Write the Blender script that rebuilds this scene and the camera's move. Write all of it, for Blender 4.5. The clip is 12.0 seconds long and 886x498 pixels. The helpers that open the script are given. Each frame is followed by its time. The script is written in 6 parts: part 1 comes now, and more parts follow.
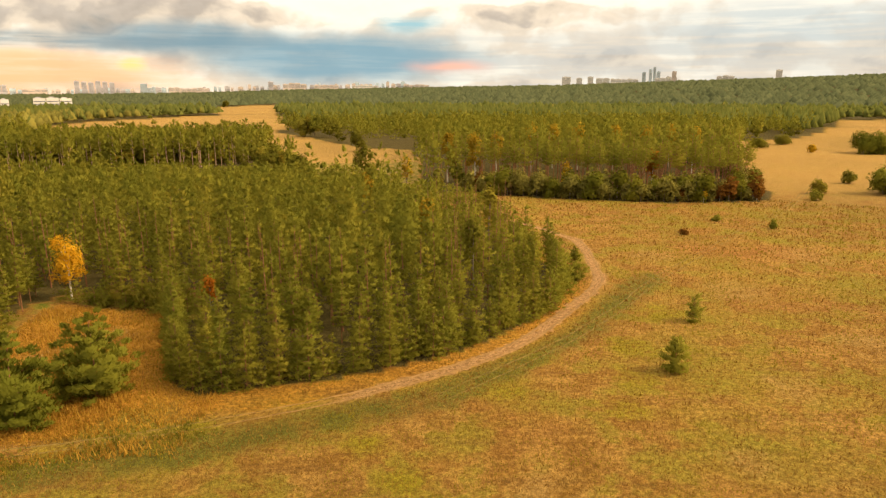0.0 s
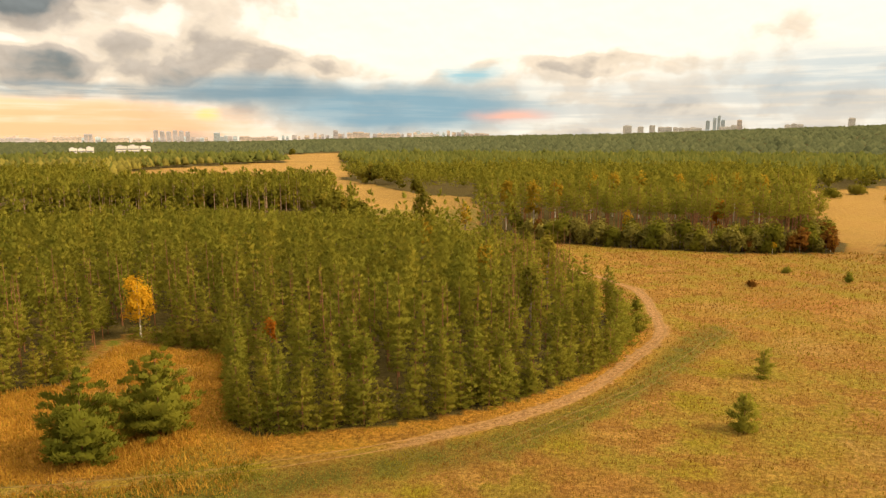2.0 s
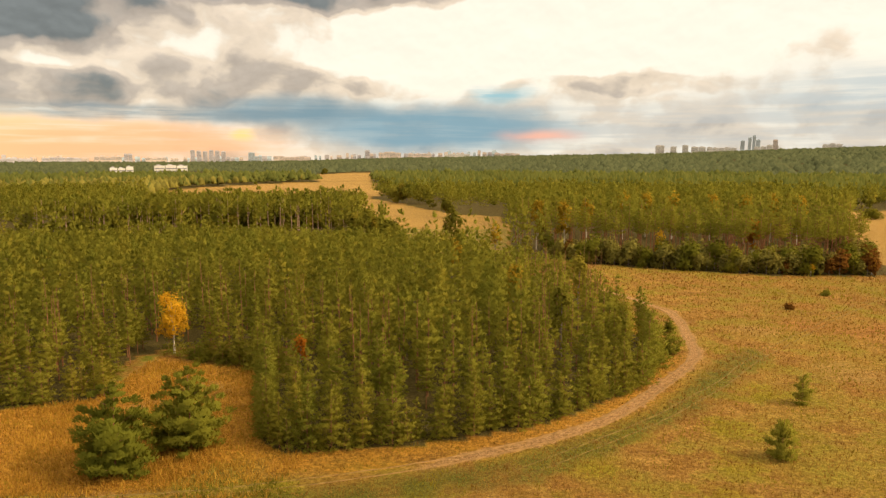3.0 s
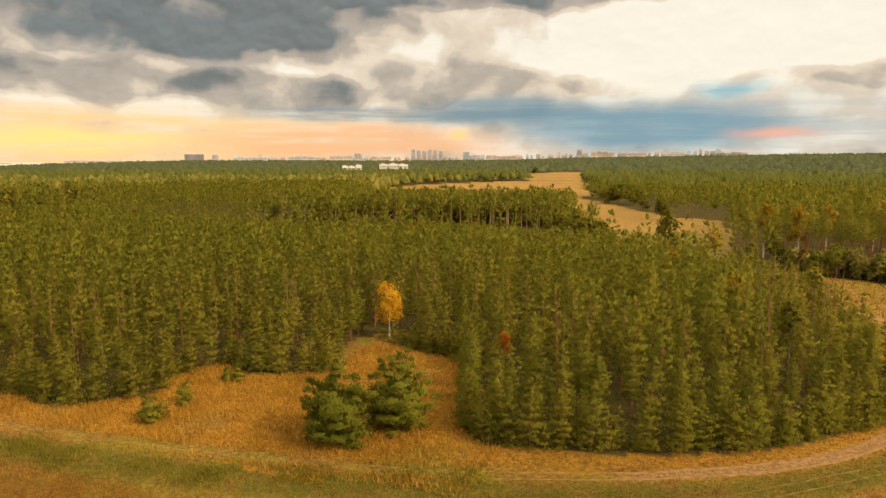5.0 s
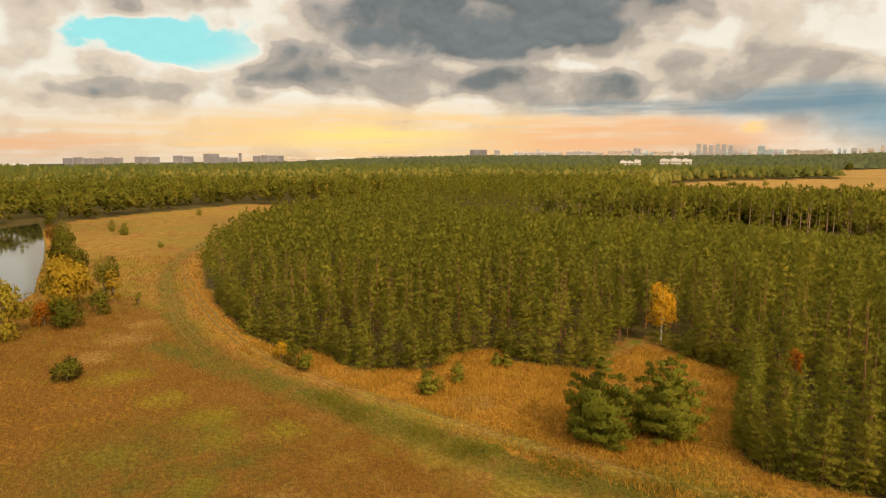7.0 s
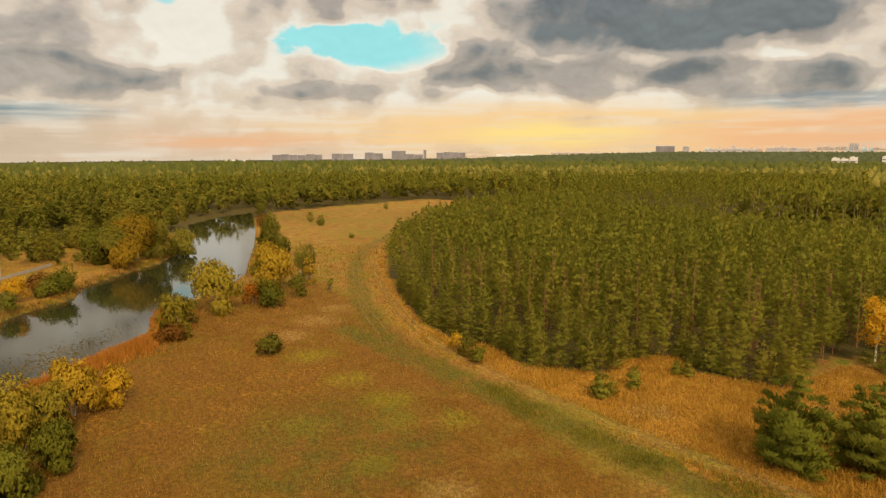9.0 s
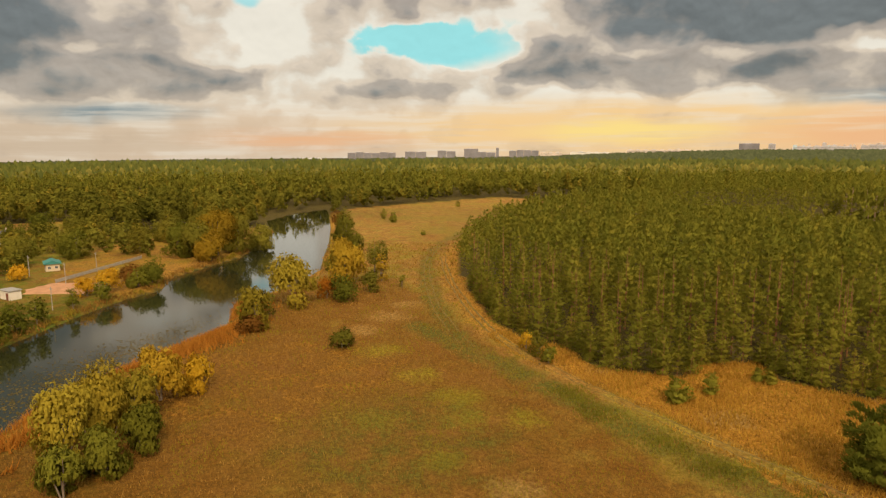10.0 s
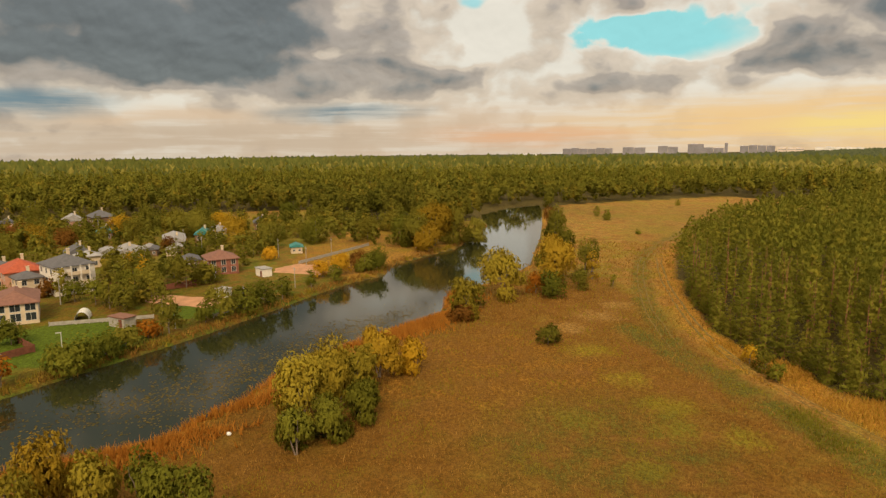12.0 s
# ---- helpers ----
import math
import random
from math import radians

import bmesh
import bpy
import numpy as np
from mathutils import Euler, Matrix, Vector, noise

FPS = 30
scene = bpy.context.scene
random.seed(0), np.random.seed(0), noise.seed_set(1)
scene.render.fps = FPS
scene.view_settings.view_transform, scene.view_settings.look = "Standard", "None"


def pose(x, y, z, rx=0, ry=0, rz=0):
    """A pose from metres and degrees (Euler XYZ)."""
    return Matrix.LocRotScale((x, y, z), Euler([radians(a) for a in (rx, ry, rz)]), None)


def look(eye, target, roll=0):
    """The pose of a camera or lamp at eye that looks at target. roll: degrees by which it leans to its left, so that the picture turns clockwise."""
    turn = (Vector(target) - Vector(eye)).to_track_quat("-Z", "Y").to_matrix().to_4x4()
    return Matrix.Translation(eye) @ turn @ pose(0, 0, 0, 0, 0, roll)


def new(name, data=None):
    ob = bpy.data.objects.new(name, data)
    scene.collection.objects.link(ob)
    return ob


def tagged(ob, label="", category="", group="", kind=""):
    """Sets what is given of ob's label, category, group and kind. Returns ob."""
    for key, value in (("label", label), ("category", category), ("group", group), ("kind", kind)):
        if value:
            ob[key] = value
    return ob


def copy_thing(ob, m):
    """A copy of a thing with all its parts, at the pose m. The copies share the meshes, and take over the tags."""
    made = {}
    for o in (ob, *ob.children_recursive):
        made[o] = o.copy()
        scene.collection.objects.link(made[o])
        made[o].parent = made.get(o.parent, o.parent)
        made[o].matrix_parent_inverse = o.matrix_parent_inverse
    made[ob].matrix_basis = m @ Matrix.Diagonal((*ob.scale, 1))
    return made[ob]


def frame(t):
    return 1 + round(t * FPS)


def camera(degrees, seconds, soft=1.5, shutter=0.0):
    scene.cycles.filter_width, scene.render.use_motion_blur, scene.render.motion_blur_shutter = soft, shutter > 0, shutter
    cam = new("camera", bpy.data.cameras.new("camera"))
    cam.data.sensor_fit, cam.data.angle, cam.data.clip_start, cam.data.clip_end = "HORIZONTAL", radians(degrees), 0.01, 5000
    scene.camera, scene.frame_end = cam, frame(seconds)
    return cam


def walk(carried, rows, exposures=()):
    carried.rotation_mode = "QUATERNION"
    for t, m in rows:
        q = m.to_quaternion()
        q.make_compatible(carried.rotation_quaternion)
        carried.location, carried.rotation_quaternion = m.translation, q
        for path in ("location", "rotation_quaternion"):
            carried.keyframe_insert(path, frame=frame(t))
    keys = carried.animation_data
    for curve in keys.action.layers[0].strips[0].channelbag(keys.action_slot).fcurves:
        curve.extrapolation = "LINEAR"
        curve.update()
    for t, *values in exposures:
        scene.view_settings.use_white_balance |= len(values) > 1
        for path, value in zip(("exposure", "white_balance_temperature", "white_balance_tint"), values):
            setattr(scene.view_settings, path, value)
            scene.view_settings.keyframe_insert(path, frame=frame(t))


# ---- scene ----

# ---------------------------------------------------------------- camera
cam = camera(67.7, 12.0, soft=1.35)
EYE = 40.0
ROWS = [
    (0.0, 0.00, -13.47, 0.02), (0.5, 0.91, -13.48, 0.0), (1.0, 1.99, -13.50, 0.0), (1.5, 3.54, -12.30, 0.0),
    (2.0, 5.10, -9.43, 0.03), (2.5, 6.64, -7.71, 0.06), (2.7, 7.20, -7.72, 0.06), (4.3, 15.67, -7.75, 0.10),
    (4.5, 19.49, -7.78, 0.15), (5.0, 25.72, -7.85, 0.16), (5.5, 32.24, -8.00, 0.12), (6.0, 35.91, -8.08, 0.11),
    (6.5, 44.55, -8.23, 0.07), (7.0, 49.23, -8.32, 0.03), (7.5, 53.78, -8.42, 0.0), (7.7, 55.55, -8.42, -0.05),
    (9.3, 65.77, -8.65, -0.14), (9.5, 66.48, -8.69, -0.20), (10.0, 70.84, -8.74, -0.18), (10.5, 75.41, -8.82, -0.24),
    (11.0, 80.01, -8.87, -0.25), (11.5, 84.59, -8.93, -0.31), (12.0, 89.18, -9.00, -0.42),
]
walk(cam, [(t, pose(0, 0, EYE, 0, 0, yaw) @ pose(0, 0, 0, 90 + pitch, 0, 0) @ pose(0, 0, 0, 0, 0, roll)) for t, yaw, pitch, roll in ROWS],
     exposures=[(0.0, 1.06, 6950, 12), (2.0, 1.04, 6900, 12), (2.7, 0.94, 6850, 12), (4.3, 0.80, 6800, 12), (5.5, 0.74, 6750, 11), (7.5, 0.66, 6650, 11), (9.5, 0.58, 6600, 11), (12.0, 0.48, 6600, 11)])


# ---------------------------------------------------------------- world, sun
def lin(r, g, b):
    return tuple(((c / 255 + 0.055) / 1.055) ** 2.4 if c > 10 else c / 255 / 12.92 for c in (r, g, b)) + (1.0,)


class Nodes:
    def __init__(self, tree):
        self.t = tree

    def add(self, kind, ins=()):
        n = self.t.nodes.new(kind)
        for k, v in dict(ins).items():
            if isinstance(v, bpy.types.NodeSocket):
                self.t.links.new(v, n.inputs[k])
            else:
                n.inputs[k].default_value = v
        return n

    def math(self, op, a, b=0.0, c=0.0, clamp=False):
        n = self.add("ShaderNodeMath", {0: a, 1: b, 2: c})
        n.operation, n.use_clamp = op, clamp
        return n.outputs[0]

    def vec(self, op, a, b=(0, 0, 0), c=(0, 0, 0)):
        n = self.add("ShaderNodeVectorMath", {0: a, 1: b, 2: c})
        n.operation = op
        return n

    def noise(self, v, scale, detail=4.0, rough=0.55, out=0):
        return self.add("ShaderNodeTexNoise", {"Vector": v, "Scale": scale, "Detail": detail, "Roughness": rough}).outputs[out]

    def mix(self, f, a, b, blend="MIX"):
        n = self.add("ShaderNodeMix")
        n.data_type, n.blend_type, n.clamp_factor = "RGBA", blend, True
        for i, v in ((0, f), (6, a), (7, b)):
            if isinstance(v, bpy.types.NodeSocket):
                self.t.links.new(v, n.inputs[i])
            else:
                n.inputs[i].default_value = v
        return n.outputs[2]

    def ramp(self, v, lo, hi, a=0.0, b=1.0):
        n = self.add("ShaderNodeMapRange", {0: v, 1: lo, 2: hi, 3: a, 4: b})
        n.interpolation_type = "SMOOTHSTEP"
        return n.outputs[0]


SUN_AZ, SUN_EL, SKY = -96.0, 40.0, 0.66
world = bpy.data.worlds.new("sky")
scene.world = world
world.use_nodes = True
world.node_tree.nodes.clear()
w = Nodes(world.node_tree)
direction = w.add("ShaderNodeTexCoord").outputs["Generated"]
sep = w.add("ShaderNodeSeparateXYZ", {0: direction})
dx, dy, dz = sep.outputs
azim = w.math("MULTIPLY", w.math("ARCTAN2", w.math("MULTIPLY", dx, -1.0), dy), 57.2958)
elev = w.math("MULTIPLY", w.math("ARCSINE", dz), 57.2958)
# the cloud sheet by bearing and elevation, flatter towards the horizon
lift = w.math("MULTIPLY", w.math("POWER", w.math("ADD", w.math("MAXIMUM", elev, -1.0), 1.6), 0.82), 0.24)
sheet = w.add("ShaderNodeCombineXYZ", {0: w.math("MULTIPLY", azim, 0.088), 1: lift}).outputs[0]
curl = w.noise(sheet, 1.9, 4.0, 0.5, 1)
swirl = w.vec("SUBTRACT", curl, (0.5, 0.5, 0.5)).outputs[0]
angles = w.add("ShaderNodeCombineXYZ", {0: azim, 1: elev}).outputs[0]
bent = w.vec("ADD", angles, w.vec("MULTIPLY", swirl, (8.0, 2.8, 0.0)).outputs[0]).outputs[0]
eased = w.vec("ADD", angles, w.vec("MULTIPLY", swirl, (5.0, 1.6, 0.0)).outputs[0]).outputs[0]


def heaps(p):
    """Cloud detail: broken noise with rounded heaps on it."""
    p = w.vec("ADD", p, w.vec("MULTIPLY", swirl, (0.24, 0.20, 0)).outputs[0]).outputs[0]
    n = w.add("ShaderNodeTexVoronoi", {"Vector": p, "Scale": 2.5, "Detail": 3.0, "Roughness": 0.45, "Lacunarity": 2.2})
    n.feature = "SMOOTH_F1"
    n.inputs["Smoothness"].default_value = 0.7
    fine = w.noise(p, 2.2, 9.0, 0.52)
    return w.math("SUBTRACT", w.math("MULTIPLY", fine, 1.75), w.math("MULTIPLY", n.outputs["Distance"], 0.75))


detail = heaps(sheet)
above = heaps(w.vec("ADD", sheet, (-0.012, 0.05, 0)).outputs[0])
streaks = w.noise(w.vec("MULTIPLY", sheet, (0.45, 4.2, 0)).outputs[0], 2.2, 7.0, 0.58)
sky_node = w.add("ShaderNodeTexSky")
sky_node.sky_type, sky_node.sun_disc, sky_node.sun_elevation, sky_node.sun_rotation = "NISHITA", False, radians(SUN_EL), radians(-SUN_AZ)


def oval(v, az, el, half_az, half_el, inner, outer):
    """1 inside an oval of the sky, falling to 0 outside it; degrees."""
    q = w.vec("MULTIPLY_ADD", v, (1 / half_az, 1 / half_el, 0), (-az / half_az, -el / half_el, 0)).outputs[0]
    return w.ramp(w.vec("LENGTH", q).outputs["Value"], outer, inner)


# how thick the cloud is: masses (bearing, elevation, half-sizes, thickness), thin places below zero
HEAVY = [
    (47, 11.0, 11.5, 3.2, 0.62), (35, 10.2, 7, 2.6, 0.40), (27, 13.6, 24, 1.6, 0.42), (54, 5.8, 9, 1.7, 0.34), (40, 5.4, 8, 1.6, 0.30),
    # (122, 22) lies above the view, added to dim the river's reflection
    (25, 6.4, 8, 1.9, 0.20), (111, 10.5, 13, 5.0, 0.60), (122, 22, 34, 9.0, 0.55), (97, 5.4, 10, 1.8, 0.36), (116, 6.2, 11, 1.9, 0.32),
    (76, 13.2, 16, 0.9, 0.36), (61, 6.9, 4.5, 2.0, 0.28), (93, 8.2, 5, 1.8, 0.16), (74, 5.0, 6, 0.8, 0.16), (-8, 6.2, 9, 0.8, 0.16), (12, 6.0, 5, 0.8, 0.14),
]
THIN = [
    (7, 9.5, 14, 3.8, 0.62), (-9, 11.5, 15, 4.0, 0.42), (-25, 8.0, 14, 3.0, 0.20), (84, 10.0, 5, 3.0, 0.34), (73, 8.7, 6.5, 1.5, 0.5),
    (67, 7.9, 4, 1.0, 0.45), (30, 9.6, 2.2, 1.4, 0.30), (56, 2.4, 34, 1.9, 0.20), (89, 7.2, 3, 1.5, 0.2),
]
thick = w.math("ADD", 0.44, w.math("MULTIPLY", w.math("SUBTRACT", detail, 0.46), 0.72))
for az_, el_, ha_, he_, amount in HEAVY:
    thick = w.math("MULTIPLY_ADD", oval(bent, az_, el_, ha_, he_, 0.70, 1.25), amount * 1.25, thick)
for az_, el_, ha_, he_, amount in THIN:
    thick = w.math("MULTIPLY_ADD", oval(bent, az_, el_, ha_, he_, 0.3, 1.3), -amount, thick)
# light through thin cloud, grey where it is deep
colour = w.mix(w.ramp(thick, 0.10, 0.34), lin(242, 236, 219), lin(220, 205, 183))
colour = w.mix(w.ramp(thick, 0.36, 0.58), colour, lin(178, 167, 153))
colour = w.mix(w.ramp(thick, 0.62, 1.0), colour, lin(112, 117, 115))
colour = w.mix(0.06, colour, w.mix(1.0, sky_node.outputs[0], (0.1, 0.1, 0.1, 1), "MULTIPLY"))
# clear air between the clouds
clear = oval(bent, 72.5, 8.7, 9, 2.2, 0.6, 1.1)
gap = w.math("MULTIPLY", clear, w.ramp(thick, 0.16, 0.02))
colour = w.mix(gap, colour, lin(156, 228, 230))
colour = w.mix(w.math("MULTIPLY", oval(eased, 86.5, 11.3, 1.0, 0.6, 0.3, 1.2), 0.8), colour, lin(150, 222, 228))
# each heap against the cloud just over it
relief = w.math("MULTIPLY", w.math("MULTIPLY", w.math("SUBTRACT", detail, above), w.ramp(thick, 0.05, 0.45, 0.25, 1.0)), w.ramp(elev, 1.0, 5.0, 0.12, 0.62))
lit = w.math("ADD", 1.0, w.math("MAXIMUM", w.math("MINIMUM", relief, 0.30), -0.28))
colour = w.mix(1.0, colour, w.add("ShaderNodeCombineColor", {0: lit, 1: lit, 2: lit}).outputs[0], "MULTIPLY")


def veil(colour, az, el, half_az, half_el, rgb, strength, inner=0.2, level=0.5):
    """Haze, rain or glow low in the sky, broken into level streaks."""
    f = oval(eased, az, el, half_az, half_el, inner, 1.25)
    f = w.math("MULTIPLY", f, w.ramp(streaks, 0.36, 0.58, level, 1.0))
    return w.mix(w.math("MULTIPLY", f, strength), colour, lin(*rgb))


VEILS = [
    (70, 0.6, 60, 3.6, (224, 194, 160), 0.75), (108, 0.4, 30, 2.2, (204, 184, 158), 0.85), (-14, 2.4, 34, 3.2, (176, 182, 182), 0.7),
    (54, 1.5, 26, 2.5, (250, 210, 146), 0.86, 0.5), (33, 1.0, 13, 2.3, (240, 184, 136), 0.84, 0.45), (56, 1.3, 9, 1.2, (255, 228, 140), 0.85),
    (82, 0.6, 10, 1.0, (238, 184, 138), 0.8), (112, 2.4, 10, 0.8, (226, 196, 160), 0.6), (-27, 5.0, 14, 2.4, (168, 184, 190), 0.7),
]
RAIN = [
    (9, 2.6, 13, 2.4, (116, 154, 170), 0.92, 0.45, 0.88), (21, 3.9, 8, 1.4, (110, 142, 156), 0.9, 0.4, 0.85), (33, 3.7, 12, 0.8, (122, 142, 150), 0.85), (2.8, 5.4, 3.6, 0.9, (140, 186, 198), 0.9),
    (97, 2.7, 8, 1.0, (116, 140, 148), 0.9), (121, 3.4, 7, 1.3, (108, 140, 152), 0.9), (-0.5, 1.9, 4.0, 0.8, (240, 178, 152), 0.8, 0.1), (24, 1.9, 1.3, 0.6, (255, 214, 130), 0.8),
]
for v_ in VEILS + RAIN:
    colour = veil(colour, *v_)
# an overcast sky is brighter overhead
zenith = w.math("MULTIPLY_ADD", w.math("MAXIMUM", w.math("SUBTRACT", dz, 0.24), 0.0), 0.9, 1.0)
w.add("ShaderNodeOutputWorld", {0: w.add("ShaderNodeBackground", {0: colour, 1: w.math("MULTIPLY", zenith, SKY)}).outputs[0]})

sun = new("sun", bpy.data.lights.new("sun", "SUN"))
sun.data.energy, sun.data.angle, sun.data.color = 2.0, radians(14), (1.0, 0.78, 0.52)
sun_from = Vector((-math.sin(radians(SUN_AZ)), math.cos(radians(SUN_AZ)), math.tan(radians(SUN_EL)))) * 100
sun.matrix_world = look(sun_from, (0, 0, 0))


# ---------------------------------------------------------------- materials
def material(name):
    m = bpy.data.materials.new(name)
    m.use_nodes = True
    m.node_tree.nodes.clear()
    return m, Nodes(m.node_tree)


def finish(n, colour, rough=0.9, bump=None, amount=0.3, dist=0.05, metal=0.0, spec=0.3):
    ins = {"Base Color": colour, "Roughness": rough, "Metallic": metal, "Specular IOR Level": spec}
    if bump is not None:
        ins["Normal"] = n.add("ShaderNodeBump", {"Height": bump, "Strength": amount, "Distance": dist}).outputs[0]
    n.add("ShaderNodeOutputMaterial", {0: n.add("ShaderNodeBsdfPrincipled", ins).outputs[0]})


def world_place(n):
    return n.add("ShaderNodeNewGeometry").outputs["Position"]


def foliage(name, dark, light, autumn=None, share=0.0, per="island", glow=0.34):
    """Leaves or needles: varied clump by clump and tree by tree, some light coming through."""
    m, n = material(name)
    geo = n.add("ShaderNodeNewGeometry")
    island = geo.outputs["Random Per Island"]
    whole = n.add("ShaderNodeObjectInfo").outputs["Random"]
    flat = n.vec("MULTIPLY", geo.outputs["Position"], (1, 1, 0.25)).outputs[0]
    patch = n.math("ADD", n.math("MULTIPLY", n.noise(flat, 0.24, 2.0), 0.7), n.math("MULTIPLY", n.noise(flat, 0.03, 2.0), 0.4))
    base = n.mix(n.ramp(n.math("ADD", n.math("MULTIPLY", island, 0.34), n.math("MULTIPLY", patch, 1.0)), 0.38, 1.08), dark + (1,), light + (1,))
    if per == "tree":
        tone = n.add("ShaderNodeAttribute")
        tone.attribute_name = "tree_tone"
        whole = tone.outputs["Fac"]
    if per in ("object", "tree"):
        base = n.mix(n.math("ADD", n.math("MULTIPLY", island, 0.16), n.math("ADD", n.math("MULTIPLY", whole, 0.66), n.math("MULTIPLY", patch, 0.20))), dark + (1,), light + (1,))
        hue = n.ramp(n.math("FRACT", n.math("MULTIPLY", whole, 7.31)), 0.5, 1.0, 0, 0.28)
        base = n.mix(hue, base, n.mix(1.0, base, (1.18, 0.94, 0.8, 1), "MULTIPLY"))
    if autumn:
        pick = n.math("ADD", n.math("MULTIPLY", island, 0.10), n.noise(flat, 0.13, 1.0))
        base = n.mix(n.ramp(pick, 0.86 - share, 0.96 - share), base, autumn + (1,))
    d = n.add("ShaderNodeBsdfDiffuse", {0: base}).outputs[0]
    t = n.add("ShaderNodeBsdfTranslucent", {0: base}).outputs[0]
    n.add("ShaderNodeOutputMaterial", {0: n.add("ShaderNodeMixShader", {0: glow, 1: d, 2: t}).outputs[0]})
    return m


def plain(name, rgb, rough=0.7, var=0.25, scale=1.5, bump=0.2, metal=0.0, spec=0.3):
    m, n = material(name)
    p = world_place(n)
    a = n.noise(p, scale, 5.0)
    b = n.noise(p, scale * 9, 3.0)
    f = n.math("ADD", n.math("MULTIPLY", a, 0.7), n.math("MULTIPLY", b, 0.3))
    lo = tuple(c * (1 - var) for c in rgb) + (1,)
    hi = tuple(min(1, c * (1 + var)) for c in rgb) + (1,)
    finish(n, n.mix(n.ramp(f, 0.3, 0.7), lo, hi), rough, b, bump, 0.03, metal, spec)
    return m


NEEDLE = foliage("pine_needles", (0.178, 0.190, 0.024), (0.348, 0.312, 0.042), per="object", glow=0.44)
NEEDLE_FAR = foliage("pine_canopy", (0.182, 0.192, 0.025), (0.348, 0.312, 0.042), per="tree", glow=0.44)
NEEDLE_BLUE = foliage("young_pine_needles", (0.162, 0.177, 0.022), (0.377, 0.349, 0.046), per="object", glow=0.42)
LEAF_OLIVE = foliage("olive_leaves", (0.120, 0.114, 0.014), (0.306, 0.265, 0.036), per="object")
LEAF_GREEN = foliage("green_leaves", (0.101, 0.109, 0.013), (0.246, 0.233, 0.028), per="object")
LEAF_YELLOW = foliage("yellow_leaves", (0.428, 0.254, 0.017), (0.734, 0.449, 0.033), per="object")
LEAF_ORANGE = foliage("orange_leaves", (0.30, 0.10, 0.012), (0.50, 0.20, 0.02), per="object")
LEAF_RUST = foliage("rust_leaves", (0.14, 0.06, 0.012), (0.28, 0.13, 0.025), per="object")
LEAF_MIXED = foliage("mixed_wood_leaves", (0.098, 0.100, 0.013), (0.262, 0.238, 0.033), (0.327, 0.246, 0.030), 0.22, per="tree")
LEAF_BELT = foliage("pale_belt_leaves", (0.15, 0.135, 0.03), (0.37, 0.315, 0.065))
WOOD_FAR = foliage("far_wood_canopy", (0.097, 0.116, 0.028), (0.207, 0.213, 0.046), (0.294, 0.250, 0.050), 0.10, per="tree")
# distance haze is mixed into the ridge canopy's colour: paler and bluer
WOOD_RIDGE_HAZED = foliage("haze_tinted_ridge_wood", (0.095, 0.115, 0.055), (0.175, 0.190, 0.085))
LEAF_GOLD = foliage("golden_leaves", (0.278, 0.178, 0.016), (0.527, 0.348, 0.033), per="object")
LEAF_WILLOW = foliage("willow_leaves", (0.189, 0.153, 0.016), (0.475, 0.362, 0.041), per="object")
WEED = foliage("green_weeds", (0.13, 0.125, 0.016), (0.28, 0.245, 0.03))
DRY_GRASS = foliage("dry_grass_blades", (0.170, 0.082, 0.016), (0.46, 0.26, 0.060), (0.28, 0.215, 0.024), 0.30)
STRAW = foliage("tall_straw_grass", (0.30, 0.158, 0.022), (0.58, 0.345, 0.055))
REED = foliage("dry_reeds", (0.36, 0.14, 0.02), (0.55, 0.25, 0.04))

BARK = plain("pine_bark", (0.30, 0.135, 0.06), 0.9, 0.4, 2.5, 0.6)
BARK_GREY = plain("grey_bark", (0.22, 0.17, 0.12), 0.9, 0.35, 3.0, 0.6)
BARK_PALE = plain("pale_pine_bark", (0.46, 0.30, 0.19), 0.9, 0.35, 2.5, 0.5)
BARK_BIRCH = plain("birch_bark", (0.62, 0.56, 0.46), 0.8, 0.45, 4.0, 0.4)


